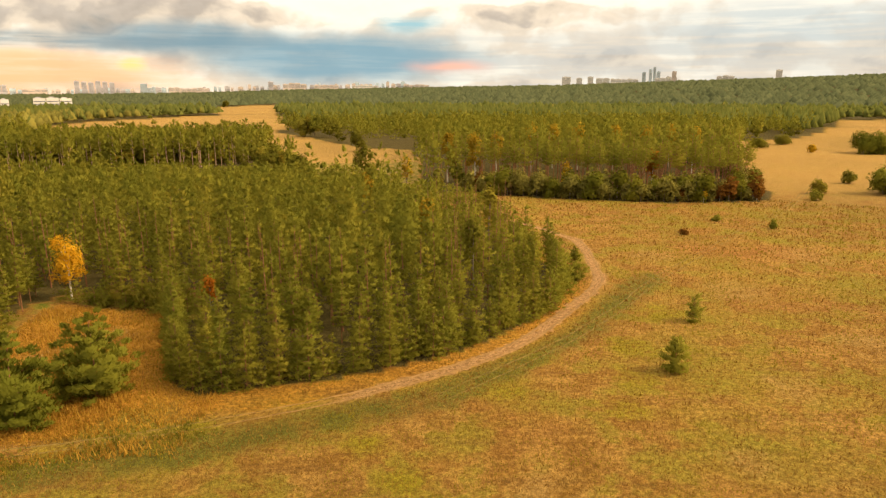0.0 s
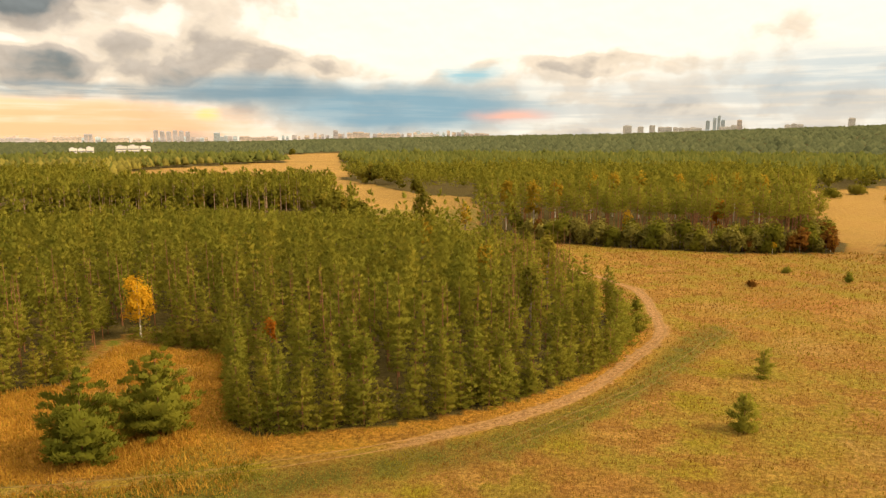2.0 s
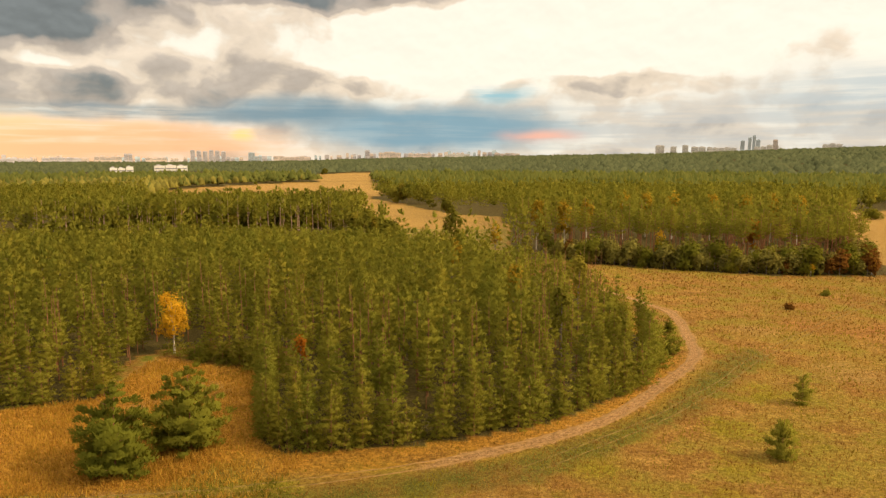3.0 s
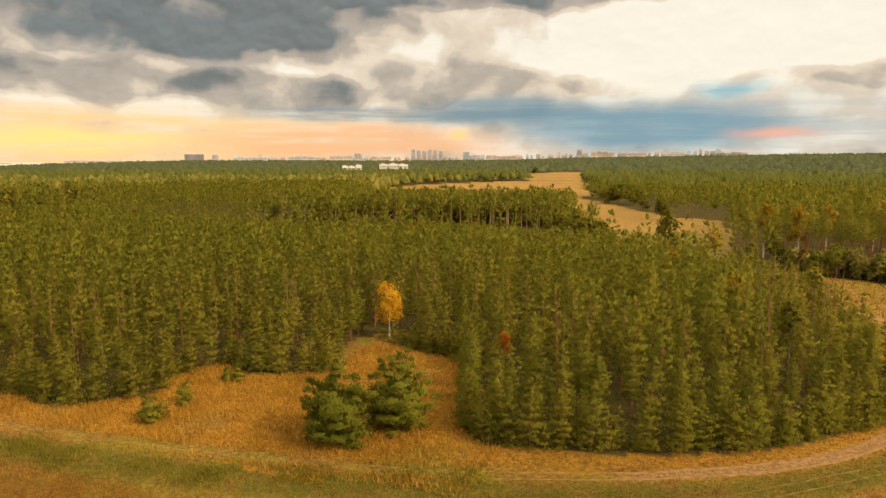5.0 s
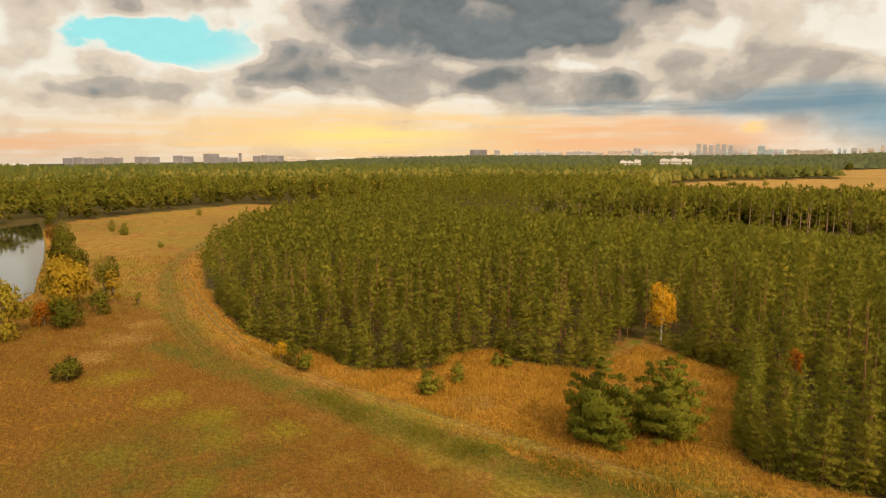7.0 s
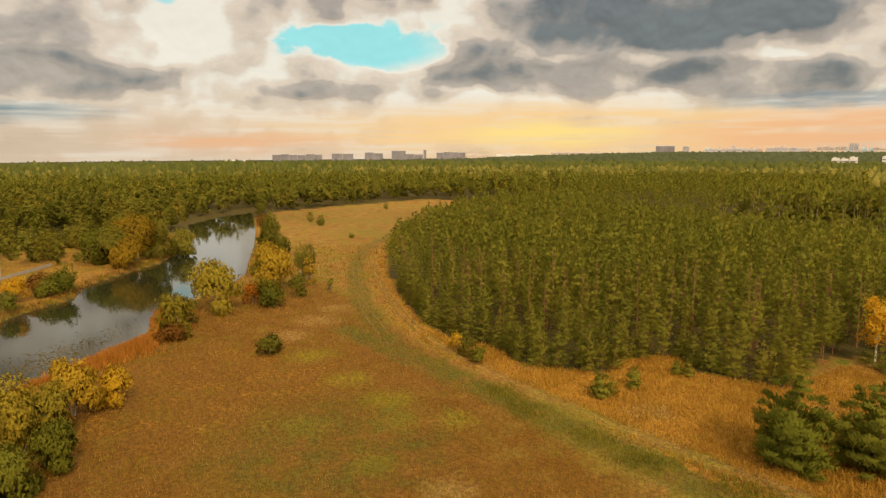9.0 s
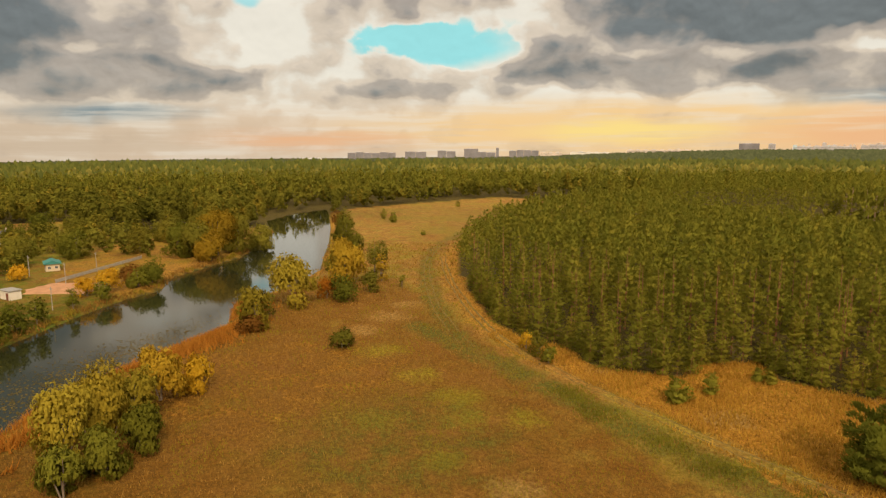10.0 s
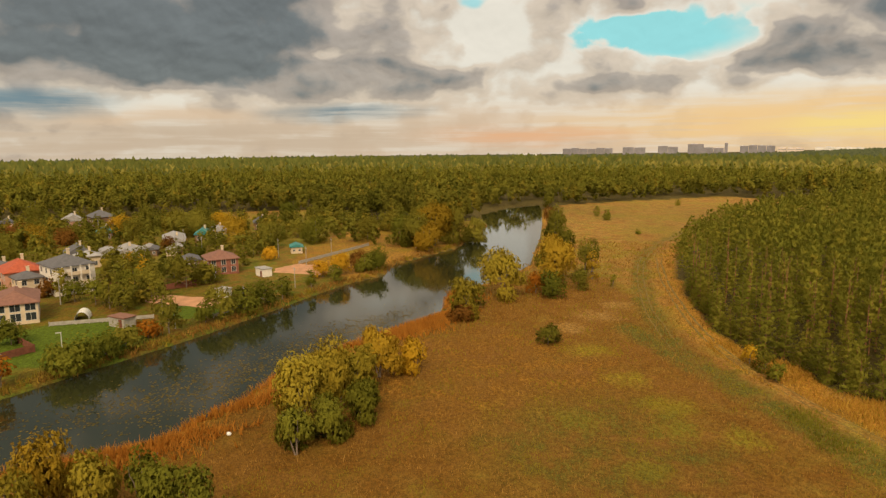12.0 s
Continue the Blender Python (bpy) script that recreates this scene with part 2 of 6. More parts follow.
def ground_material():
    m, n = material("meadow_ground")
    p = world_place(n)
    zone, zone2 = n.add("ShaderNodeAttribute"), n.add("ShaderNodeAttribute")
    zone.attribute_name, zone2.attribute_name = "zone", "zone_b"
    zone, zone2 = zone.outputs["Color"], zone2.outputs["Color"]
    zs, zb = n.add("ShaderNodeSeparateColor", {0: zone}).outputs, n.add("ShaderNodeSeparateColor", {0: zone2}).outputs
    big = n.noise(p, 0.035, 5.0, 0.6)
    mid = n.noise(p, 0.22, 6.0, 0.65)
    fine = n.noise(p, 1.3, 6.0, 0.75)
    tuft = n.noise(p, 3.6, 4.0, 0.75)
    streak = n.noise(n.vec("MULTIPLY", p, (0.05, 0.35, 1)).outputs[0], 1.0, 4.0, 0.6)
    c = n.mix(n.ramp(mid, 0.40, 0.60), (0.262, 0.138, 0.027, 1), (0.372, 0.212, 0.049, 1))
    c = n.mix(n.ramp(big, 0.46, 0.62, 0, 0.8), c, (0.262, 0.196, 0.026, 1))
    c = n.mix(n.ramp(n.noise(p, 0.11, 5.0, 0.65), 0.48, 0.59, 0, 0.8), c, (0.238, 0.190, 0.022, 1))
    c = n.mix(n.ramp(n.noise(p, 0.019, 4.0, 0.6), 0.52, 0.66, 0, 0.6), c, (0.31, 0.135, 0.034, 1))
    c = n.mix(n.ramp(streak, 0.52, 0.72, 0, 0.55), c, (0.20, 0.105, 0.026, 1))
    broken = n.math("ADD", n.math("MULTIPLY", mid, 0.9), n.math("MULTIPLY", fine, 0.5))

    def blot(c, mask, rgb, edge=0.62):
        f = n.ramp(n.math("ADD", mask, n.math("MULTIPLY", n.math("SUBTRACT", broken, 0.7), 1.1)), edge - 0.25, edge + 0.25)
        return n.mix(f, c, rgb + (1,))

    extra = n.add("ShaderNodeAttribute")
    extra.attribute_name = "zone_c"
    ze = n.add("ShaderNodeSeparateColor", {0: extra.outputs["Color"]}).outputs
    c = blot(c, ze[1], (0.185, 0.086, 0.011))
    c = blot(c, ze[0], (0.240, 0.190, 0.014))
    c = blot(c, ze[2], (0.33, 0.20, 0.055))
    c = blot(c, zs[1], (0.125, 0.115, 0.016))
    c = blot(c, zs[0], (0.40, 0.200, 0.026))
    c = blot(c, zs[2], (0.36, 0.21, 0.085), 0.6)
    c = blot(c, zb[1], (0.36, 0.222, 0.058))
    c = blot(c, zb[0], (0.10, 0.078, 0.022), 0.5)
    c = blot(c, zb[2], (0.105, 0.150, 0.012), 0.5)
    shade = n.math("ADD", n.math("MULTIPLY", fine, 0.7), n.math("MULTIPLY", tuft, 0.5))
    c = n.mix(n.ramp(shade, 0.66, 0.50, 0, 0.8), c, n.mix(1.0, c, (0.48, 0.42, 0.36, 1), "MULTIPLY"))
    c = n.mix(n.ramp(shade, 0.60, 0.72, 0, 0.75), c, n.mix(1.0, c, (1.38, 1.36, 1.4, 1), "MULTIPLY"))
    tone = n.noise(p, 0.007, 5.0, 0.6)
    c = n.mix(n.ramp(tone, 0.42, 0.62, 0, 0.5), c, n.mix(1.0, c, (1.25, 1.22, 1.2, 1), "MULTIPLY"))
    c = n.mix(n.ramp(tone, 0.48, 0.34, 0, 0.5), c, n.mix(1.0, c, (0.74, 0.76, 0.7, 1), "MULTIPLY"))
    finish(n, c, 0.95, n.math("ADD", fine, n.math("MULTIPLY", tuft, 0.6)), 0.8, 0.5, 0, 0.1)
    return m


GROUND = ground_material()


def water_material():
    m, n = material("river_water")
    p = world_place(n)
    ripple = n.noise(n.vec("MULTIPLY", p, (1.0, 1.0, 1)).outputs[0], 1.6, 3.0)
    calm = n.noise(p, 0.05, 3.0)
    finish(n, n.mix(calm, (0.016, 0.020, 0.008, 1), (0.026, 0.028, 0.010, 1)), 0.05, ripple, 0.05, 0.05, 0, 0.5)
    return m


WATER = water_material()
SAND = plain("track_sand", (0.27, 0.150, 0.048), 0.95, 0.35, 0.7, 0.5)
WORN = plain("worn_grass", (0.19, 0.125, 0.028), 0.95, 0.45, 0.7, 0.5)

# ---------------------------------------------------------------- mesh helpers


def mesh_of(name, verts, faces, mat, smooth=False, normals=None):
    """A mesh from arrays of corners and of triangles or quads; leaves may carry the normals of their clump."""
    me = bpy.data.meshes.new(name)
    verts, faces = np.asarray(verts, np.float32), np.asarray(faces, np.int32)
    k = faces.shape[1]
    me.vertices.add(len(verts))
    me.vertices.foreach_set("co", verts.ravel())
    me.loops.add(faces.size)
    me.loops.foreach_set("vertex_index", faces.ravel())
    me.polygons.add(len(faces))
    me.polygons.foreach_set("loop_start", np.arange(0, faces.size, k, dtype=np.int32))
    me.update(calc_edges=True)
    if normals is not None:
        at = me.attributes.new("custom_normal", "FLOAT_VECTOR", "POINT")
        at.data.foreach_set("vector", np.asarray(normals, np.float32).ravel())
    if smooth or normals is not None:
        me.polygons.foreach_set("use_smooth", np.ones(len(faces), bool))
    if mat:
        me.materials.append(mat)
    return me


def part(name, me, material, parent, label=""):
    """Links a mesh, or a bmesh, as one part under a thing."""
    if isinstance(me, bmesh.types.BMesh):
        data = bpy.data.meshes.new(name)
        me.to_mesh(data)
        me.free()
        me = data
    if material and not len(me.materials):
        me.materials.append(material)
    ob = new(name, me)
    ob.parent = parent
    if label:
        tagged(ob, label)
    return ob


def thing(name, label, category, group="", kind="", at=None):
    ob = new(name)
    if at is not None:
        ob.matrix_world = at
    return tagged(ob, label, category, group, kind)


def join(pieces):
    vs, fs, base = [], [], 0
    for v, f in pieces:
        vs.append(v)
        fs.append(np.asarray(f) + base)
        base += len(v)
    return np.concatenate(vs), np.concatenate(fs)


def tube(path, radii, sides=6):
    """A tapered round limb along a path, as triangles."""
    path, radii = np.asarray(path, float), np.asarray(radii, float)
    t = np.gradient(path, axis=0)
    t /= np.linalg.norm(t, axis=1, keepdims=True) + 1e-9
    a = np.cross(t, [0.31, 0.95, 0.05])
    a /= np.linalg.norm(a, axis=1, keepdims=True) + 1e-9
    b = np.cross(t, a)
    ang = np.arange(sides) * 2 * np.pi / sides
    v = path[:, None] + radii[:, None, None] * (a[:, None] * np.cos(ang)[None, :, None] + b[:, None] * np.sin(ang)[None, :, None])
    n, f = len(path), []
    for i in range(n - 1):
        for j in range(sides):
            p, q = i * sides + j, i * sides + (j + 1) % sides
            f += [(p, q, q + sides), (p, q + sides, p + sides)]
    return v.reshape(-1, 3), np.array(f)


def sprays(centre, out, size, count, spread, gen, up=0.45, stretch=1.0):
    """Small leaf or needle sprays round each centre: triangles that face outwards and up, unevenly."""
    n = len(centre) * count
    c = np.repeat(centre, count, 0) + gen.normal(0, 1, (n, 3)) * np.repeat(np.atleast_2d(spread), count, 0)
    nor = np.repeat(out, count, 0) + gen.normal(0, 0.55, (n, 3)) + [0, 0, up]
    nor /= np.linalg.norm(nor, axis=1, keepdims=True) + 1e-9
    a = np.cross(nor, gen.normal(0, 1, (n, 3)))
    a /= np.linalg.norm(a, axis=1, keepdims=True) + 1e-9
    b = np.cross(nor, a)
    s = np.repeat(np.broadcast_to(size, (len(centre),)), count) * gen.uniform(0.6, 1.35, n)
    turn = gen.uniform(0, 6.28, n)
    v = np.empty((n, 3, 3))
    for i in range(3):
        w_ = turn + i * 2.094 + gen.uniform(-0.5, 0.5, n)
        r = s * gen.uniform(0.6, 1.1, n)
        v[:, i] = c + (a * np.cos(w_)[:, None] + b * np.sin(w_)[:, None]) * r[:, None]
        v[:, i, 2] += (v[:, i, 2] - c[:, 2]) * (stretch - 1)
    shell = np.repeat(out, count, 0) + gen.normal(0, 0.28, (n, 3)) + [0, 0, 0.3]
    shell /= np.linalg.norm(shell, axis=1, keepdims=True) + 1e-9
    return v.reshape(-1, 3), np.arange(n * 3).reshape(-1, 3), np.repeat(shell, 3, 0)


def girth_at(u, broad):
    """Width of a pine's crown at the share u of its depth, 0 at the top."""
    if broad:
        return max(0.14, min(1, u / 0.42) ** 0.6 * (1 - 0.30 * max(0, (u - 0.75) / 0.25)))
    return max(0.10, min(1, u / 0.62) ** 0.72)


def pine_crown(gen, height, base, radius, whorls, per, clumps, count, size, broad=False):
    """Whorls of limbs that reach out and turn up, each with tufted pads of needles towards its end, dark gaps between the whorls."""
    pads, pad_out, pad_r, limbs = [], [], [], []
    lop, squash = gen.uniform(0, 6.283), gen.uniform(0.86, 1.0)
    for i in range(whorls):
        u = (i + 0.55 + gen.uniform(-0.28, 0.28)) / whorls
        girth = girth_at(u, broad) * (1 + 0.10 * math.sin(u * 11 + lop * 2) + gen.normal(0, 0.07))
        k = max(3, int(round(per * (0.45 + 0.55 * min(1, u * 2.2)))))
        turn = gen.uniform(0, 6.283)
        for j in range(k):
            az = turn + (j + gen.uniform(-0.32, 0.32)) * 6.283 / k
            length = radius * girth * gen.uniform(0.72, 1.16) * (1 + 0.14 * math.sin(az + lop)) + 0.10
            rise = 0.20 + 0.75 * (1 - u) ** 1.5 + gen.normal(0, 0.08)
            tip_z = height - 0.25 - u * (height - 0.25 - base) + gen.normal(0, 0.38)
            foot = np.array([0, 0, tip_z - rise * length])
            way = np.array([math.cos(az), math.sin(az) * squash, 0.0])
            limbs.append((foot, foot + way * length * 0.85 + [0, 0, rise * length * 0.8]))
            m = max(1, int(round(clumps * (0.4 + length / radius))))
            for c in range(m):
                f = 1.0 if m == 1 else 0.30 + 0.70 * (c + gen.uniform(-0.25, 0.25)) / (m - 1)
                lean = gen.normal(0, 0.20) * length * (0.4 if m == 1 else 1.0)
                pads.append(foot + way * length * f + np.array([-way[1], way[0], 0]) * lean + [0, 0, rise * length * f ** 1.5])
                pad_out.append((way[0], way[1], 0.95 - 1.15 * u))
                pad_r.append((0.36 + 0.17 * length * (1.25 - 0.5 * f)) * gen.uniform(0.8, 1.2))
    for k in range(2):
        pads.append(np.array([gen.normal(0, 0.08), gen.normal(0, 0.08), height - 0.45 - 0.5 * k]))
        pad_out.append((0, 0, 1.0))
        pad_r.append(0.34 + 0.12 * k)
    pads, pad_out, pad_r = np.array(pads), np.array(pad_out), np.array(pad_r)
    n = len(pads) * count
    pc, po, pr_ = np.repeat(pads, count, 0), np.repeat(pad_out, count, 0), np.repeat(pad_r, count)
    q = gen.normal(0, 1, (n, 3))
    q /= np.linalg.norm(q, axis=1, keepdims=True) + 1e-9
    q[:, 2] = np.abs(q[:, 2]) * np.where(gen.uniform(0, 1, n) < 0.78, 1, -0.6)
    c = pc + q * (pr_ * gen.uniform(0.35, 1.0, n))[:, None] * [1.0, 1.0, 0.62]
    shell = q * 0.26 + po * 0.9 + [0, 0, 0.12]
    shell /= np.linalg.norm(shell, axis=1, keepdims=True) + 1e-9
    d = po * 0.55 + q * 0.5 + [0, 0, 0.55] + gen.normal(0, 0.30, (n, 3))
    d /= np.linalg.norm(d, axis=1, keepdims=True)
    side = np.cross(d, shell + gen.normal(0, 0.35, (n, 3)))
    side /= np.linalg.norm(side, axis=1, keepdims=True) + 1e-9
    ln = (size * gen.uniform(0.65, 1.3, n))[:, None]
    v = np.empty((n, 3, 3))
    v[:, 0] = c - d * ln * 0.5 + side * ln * 0.33
    v[:, 1] = c - d * ln * 0.5 - side * ln * 0.33
    v[:, 2] = c + d * ln * 0.9
    under = np.einsum("ij,ij->i", np.cross(v[:, 1] - v[:, 0], v[:, 2] - v[:, 0]), shell) < 0
    v[under] = v[under][:, [1, 0, 2]]
    return (v.reshape(-1, 3), np.arange(n * 3).reshape(-1, 3), np.repeat(shell, 3, 0)), limbs


def bent_trunk(gen, height, r0, lean=0.25, rings=7):
    z = np.linspace(-0.3, height * 0.97, rings)
    x = np.cumsum(gen.normal(0, lean * 0.4, rings)) * np.linspace(0, 1, rings)
    y = np.cumsum(gen.normal(0, lean * 0.4, rings)) * np.linspace(0, 1, rings)
    return np.stack([x, y, z], 1), r0 * (1 - 0.9 * np.linspace(0, 1, rings)) + 0.015


def pine_tree(seed, height, base, radius, name="pine_tree", label="", detail=1.0, mat=None, group="", r0=0.14, broad=False):
    """One pine: trunk with limbs, crown of needle pads."""
    gen = np.random.default_rng(seed)
    whorls = max(5, int((height - base) / 1.05))
    crown, limbs = pine_crown(gen, height, base, radius, whorls, 8 if broad else 6, 2.6 if broad else 2.0, max(6, int(21 * detail)), 0.34 if radius > 1.6 else 0.22, broad)
    path, rad = bent_trunk(gen, height, r0)
    pieces = [tube(path, rad, 6)]
    for a, b in limbs[:: 3]:
        pieces.append(tube([a, b], [0.05, 0.012], 3))
    for k in range(5):
        z = gen.uniform(0.12, 0.9) * max(base, 1.5)
        az = gen.uniform(0, 6.28)
        pieces.append(tube([(0, 0, z), (math.cos(az) * 0.6, math.sin(az) * 0.6, z + 0.05), (math.cos(az) * 1.1, math.sin(az) * 1.1, z - 0.05)], [0.03, 0.02, 0.008], 3))
    top = thing(name, label, "tree", group)
    part("trunk", mesh_of("trunk", *join(pieces), BARK), None, top)
    part("crown", mesh_of("crown", crown[0], crown[1], mat or NEEDLE, normals=crown[2]), None, top)
    return top


def leafy_crown(gen, lobes, count, size, stretch=1.0, up=0.35):
    """Leaves on the shells of several uneven lobes."""
    cs, os_, sp = [], [], []
    heart = np.array(lobes[0][0], float) * [1, 1, 0.75]
    for c, r in lobes:
        c, r = np.asarray(c, float), np.asarray(r, float)
        area = (r[0] * r[1] + r[0] * r[2] + r[1] * r[2]) / 3
        k = max(10, int(count * 5.5 * area))
        d = gen.normal(0, 1, (k, 3))
        d /= np.linalg.norm(d, axis=1, keepdims=True)
        d = d[d[:, 2] > -0.75]
        ripple = 1 + 0.16 * np.sin(d[:, :1] * 5 + c[0]) * np.cos(d[:, 1:2] * 6 + c[1] * 3)
        at = c + d * r * gen.uniform(0.58, 1.10, (len(d), 1)) * ripple
        cs.append(at)
        whole = (at - heart) / (np.linalg.norm(at - heart, axis=1, keepdims=True) + 1e-6)
        os_.append(d * 0.45 + whole * 0.65)
        sp.append(np.full((len(d), 3), size * 0.45))
    cs, os_, sp = np.concatenate(cs), np.concatenate(os_), np.concatenate(sp)
    return sprays(cs, os_ * 1.1, size, 3, sp, gen, up, stretch)


def lobes_for(gen, height, width, n=7, low=0.2):
    """Lobes of an uneven broad crown."""
    out = [((0, 0, height * (0.55 + low / 2)), (width * 0.36, width * 0.36, height * (0.42 - low * 0.4)))]
    for i in range(n):
        az, u = gen.uniform(0, 6.283), gen.uniform(low, 0.88)
        rad = width * 0.34 * (1 - 0.55 * u) * gen.uniform(0.7, 1.2)
        s = width * gen.uniform(0.16, 0.27)
        out.append(((math.cos(az) * rad, math.sin(az) * rad, max(s * 0.7, height * u)), (s, s, s * gen.uniform(0.8, 1.25))))
    return out


def leafy_tree(seed, height, width, mat, bark, name, label, category="tree", n=8, low=0.2, count=7.0, size=0.34, stretch=1.0, group="", stems=1):
    gen = np.random.default_rng(seed)
    lobes = lobes_for(gen, height, width, n, low)
    pieces = []
    for s in range(stems):
        off = gen.normal(0, 0.35, 2) * (stems > 1)
        path, rad = bent_trunk(gen, height * 0.85, max(0.05, 0.016 * height), 0.3)
        path = path + np.concatenate([np.outer(np.linspace(0.2, 1 + (stems > 1) * 2, len(path)), off), np.zeros((len(path), 1))], 1)
        pieces.append(tube(path, rad, 6))
    top = thing(name, label, category, group)
    for piece in pieces:
        part("trunk", mesh_of("trunk", *piece, bark), None, top)
    for c, r in lobes[1:5]:
        z0 = c[2] * 0.45
        part("limb", mesh_of("limb", *tube([(0, 0, z0), (c[0] * 0.5, c[1] * 0.5, (z0 + c[2]) * 0.55), c], [0.06, 0.045, 0.02], 4), bark), None, top)
    v, f, shell = leafy_crown(gen, lobes, count, size, stretch)
    part("crown", mesh_of("crown", v, f, mat, normals=shell), None, top)
    return top


def put(proto, x, y, z=0.0, turn=0.0, size=1.0, tall=None, label=""):
    ob = copy_thing(proto, pose(x, y, z, 0, 0, turn) @ Matrix.Diagonal((size, size, tall or size, 1)))
    if label:
        tagged(ob, label)
    return ob


def drop_thing(ob):
    for o in (*ob.children_recursive, ob):
        bpy.data.objects.remove(o)


# ---------------------------------------------------------------- plan: outlines of woods, river and fields
NEAR_BANK = [(-50, -160), (-70, -90), (-79, -55), (-86, -40), (-100, -33), (-119, -26), (-135, -15), (-155, 1.5), (-180, 4), (-196, 19), (-222, 33), (-273, 44), (-340, 57), (-400, 66)]
FAR_BANK = [(-450, 72), (-428, 49), (-388, 28), (-333, 27), (-260, 9), (-247, 0), (-224, -15), (-206, -16), (-196, -25), (-181, -33), (-160, -42), (-138, -53), (-116, -66), (-105, -72), (-92, -110), (-80, -170)]
RIVER = NEAR_BANK + FAR_BANK
WOOD_EDGE = [(-10, 242), (7, 217), (18, 175), (22.5, 158), (25.5, 146), (25, 133), (22.5, 124), (17.5, 114), (9, 104), (1.4, 97.5), (-7, 91.5), (-15, 88), (-25, 84), (-33, 82), (-38, 86), (-43, 99), (-50, 117), (-62, 118), (-75, 123)]
WOOD_EDGE_WEST = [(-74, 112), (-72, 98), (-84, 91), (-93, 95), (-97, 83), (-91, 75), (-97, 69), (-102, 64.5), (-113, 66), (-124, 60.5), (-137, 60.5), (-160, 65), (-187, 72), (-226, 84), (-295, 126), (-324, 149), (-358, 196), (-382, 264)]
WOOD_BACK = [(-407, 292), (-479, 400), (-508, 545), (-420, 600), (-345, 480), (-285, 300), (-207, 285), (-128, 325), (-95, 330), (-54, 275)]
MAIN_WOOD = WOOD_EDGE + WOOD_EDGE_WEST + WOOD_BACK
TALL_BAND = [(-252, 302), (-207, 312), (-128, 350), (-104, 385), (-112, 440), (-225, 398), (-272, 372)]
EAST_WOOD_EDGE = [(8, 268), (25, 256), (58, 245), (85, 240), (119, 243), (129, 255), (154, 346), (243, 547), (299, 573), (371, 660), (575, 963)]
CREST = [(-400, 66), (-437, 90), (-455, 130), (-491, 217), (-440, 262)]
WEST_FIELD = [(-450, 770), (-470, 860), (-450, 960), (-410, 1090), (-372, 1150), (-440, 1260), (-520, 1500), (-545, 1660), (-470, 1790), (-415, 1740), (-330, 1330), (-262, 1080), (-206, 956), (-172, 800), (-168, 668), (-118, 590), (-59, 479), (-19, 465), (-14, 373), (-10, 262), (-54, 284), (-98, 381), (-116, 420), (-222, 366), (-290, 440)]
OPEN = NEAR_BANK[2:] + CREST + WOOD_EDGE_WEST[::-1] + WOOD_EDGE[::-1] + EAST_WOOD_EDGE + [(1100, 1000), (1100, -1500), (-50, -1500)]


SPIT = [(-196, -24), (-206, -15), (-224, -14), (-247, 1), (-260, 10), (-335, 28), (-335, -22), (-292, -48), (-228, -50)]


def inside(poly, x, y):
    x, y = np.asarray(x, float), np.asarray(y, float)
    r = np.zeros(x.shape, bool)
    p = np.asarray(poly, float)
    for (ax, ay), (bx, by) in zip(p, np.roll(p, -1, 0)):
        r ^= ((ay > y) != (by > y)) & (x < (bx - ax) * (y - ay) / (by - ay + 1e-12) + ax)
    return r


def reach(line, x, y, closed=False):
    """Distance to a line of the plan."""
    p = np.asarray(line, float)
    q = np.roll(p, -1, 0) if closed else p[1:]
    best = np.full(np.shape(x), 1e9)
    for (ax, ay), (bx, by) in zip(p, q):
        ex, ey = bx - ax, by - ay
        t = np.clip(((x - ax) * ex + (y - ay) * ey) / (ex * ex + ey * ey + 1e-9), 0, 1)
        best = np.minimum(best, np.hypot(x - ax - t * ex, y - ay - t * ey))
    return best


def smooth(a, b, v):
    t = np.clip((v - a) / (b - a), 0, 1)
    return t * t * (3 - 2 * t)


HILL_AZ = [-180, -60, -33, -25, -19, -10, 0, 13, 20, 30, 46, 56, 65, 79, 93, 107, 123, 180]
HILL_EL = [0, 0.8, 1.30, 1.05, 0.90, 0.60, 0.45, 0.22, 0.0, -0.1, -0.1, -0.35, -0.7, -0.85, -0.9, -1.0, -1.1, 0]


def height(x, y):
    """Lie of the land: flat by the river, rising or falling far off; the river bed is sunk."""
    x, y = np.asarray(x, float), np.asarray(y, float)
    r, az = np.hypot(x, y), np.degrees(np.arctan2(-x, y))
    far = EYE - 14 + 3700 * np.tan(np.radians(np.interp(az, HILL_AZ, HILL_EL) - 0.13))
    z = smooth(1300, 3700, r) * far
    near = r < 620
    if near.any():
        d = reach(RIVER, x[near], y[near], True) * np.where(inside(RIVER, x[near], y[near]), -1, 1)
        z[near] -= 2.4 * smooth(3.0, -3.5, d)
    return z


TRACK = [(-125, 56), (-111, 56), (-93, 58), (-72, 62), (-50, 67.2), (-38.8, 70.3), (-27, 75.1), (-13.8, 80.8), (-6.6, 85.7), (1.3, 90.5), (10.4, 98.6), (17.1, 107), (24.2, 119.2), (30.9, 130), (34.8, 140.7), (35.4, 150.5), (37, 167.7), (36.8, 178), (31, 190), (22, 205)]
TRACK_WEST = [(-102, 57), (-123, 55.5), (-144, 58), (-172, 63.5), (-204, 71.5), (-240, 83)]
RUTS_WEST = [(-112, 47), (-124, 47.5), (-144, 50), (-166, 54.4), (-204, 65), (-236, 76.6), (-263, 91), (-279, 102.4), (-310, 122)]
RUTS_EAST = [(-6, 75.8), (9.8, 91.5), (20, 101.8), (34, 119.2), (44.4, 136.3), (67.5, 164.6), (83.6, 185.2), (120, 226), (190, 330)]


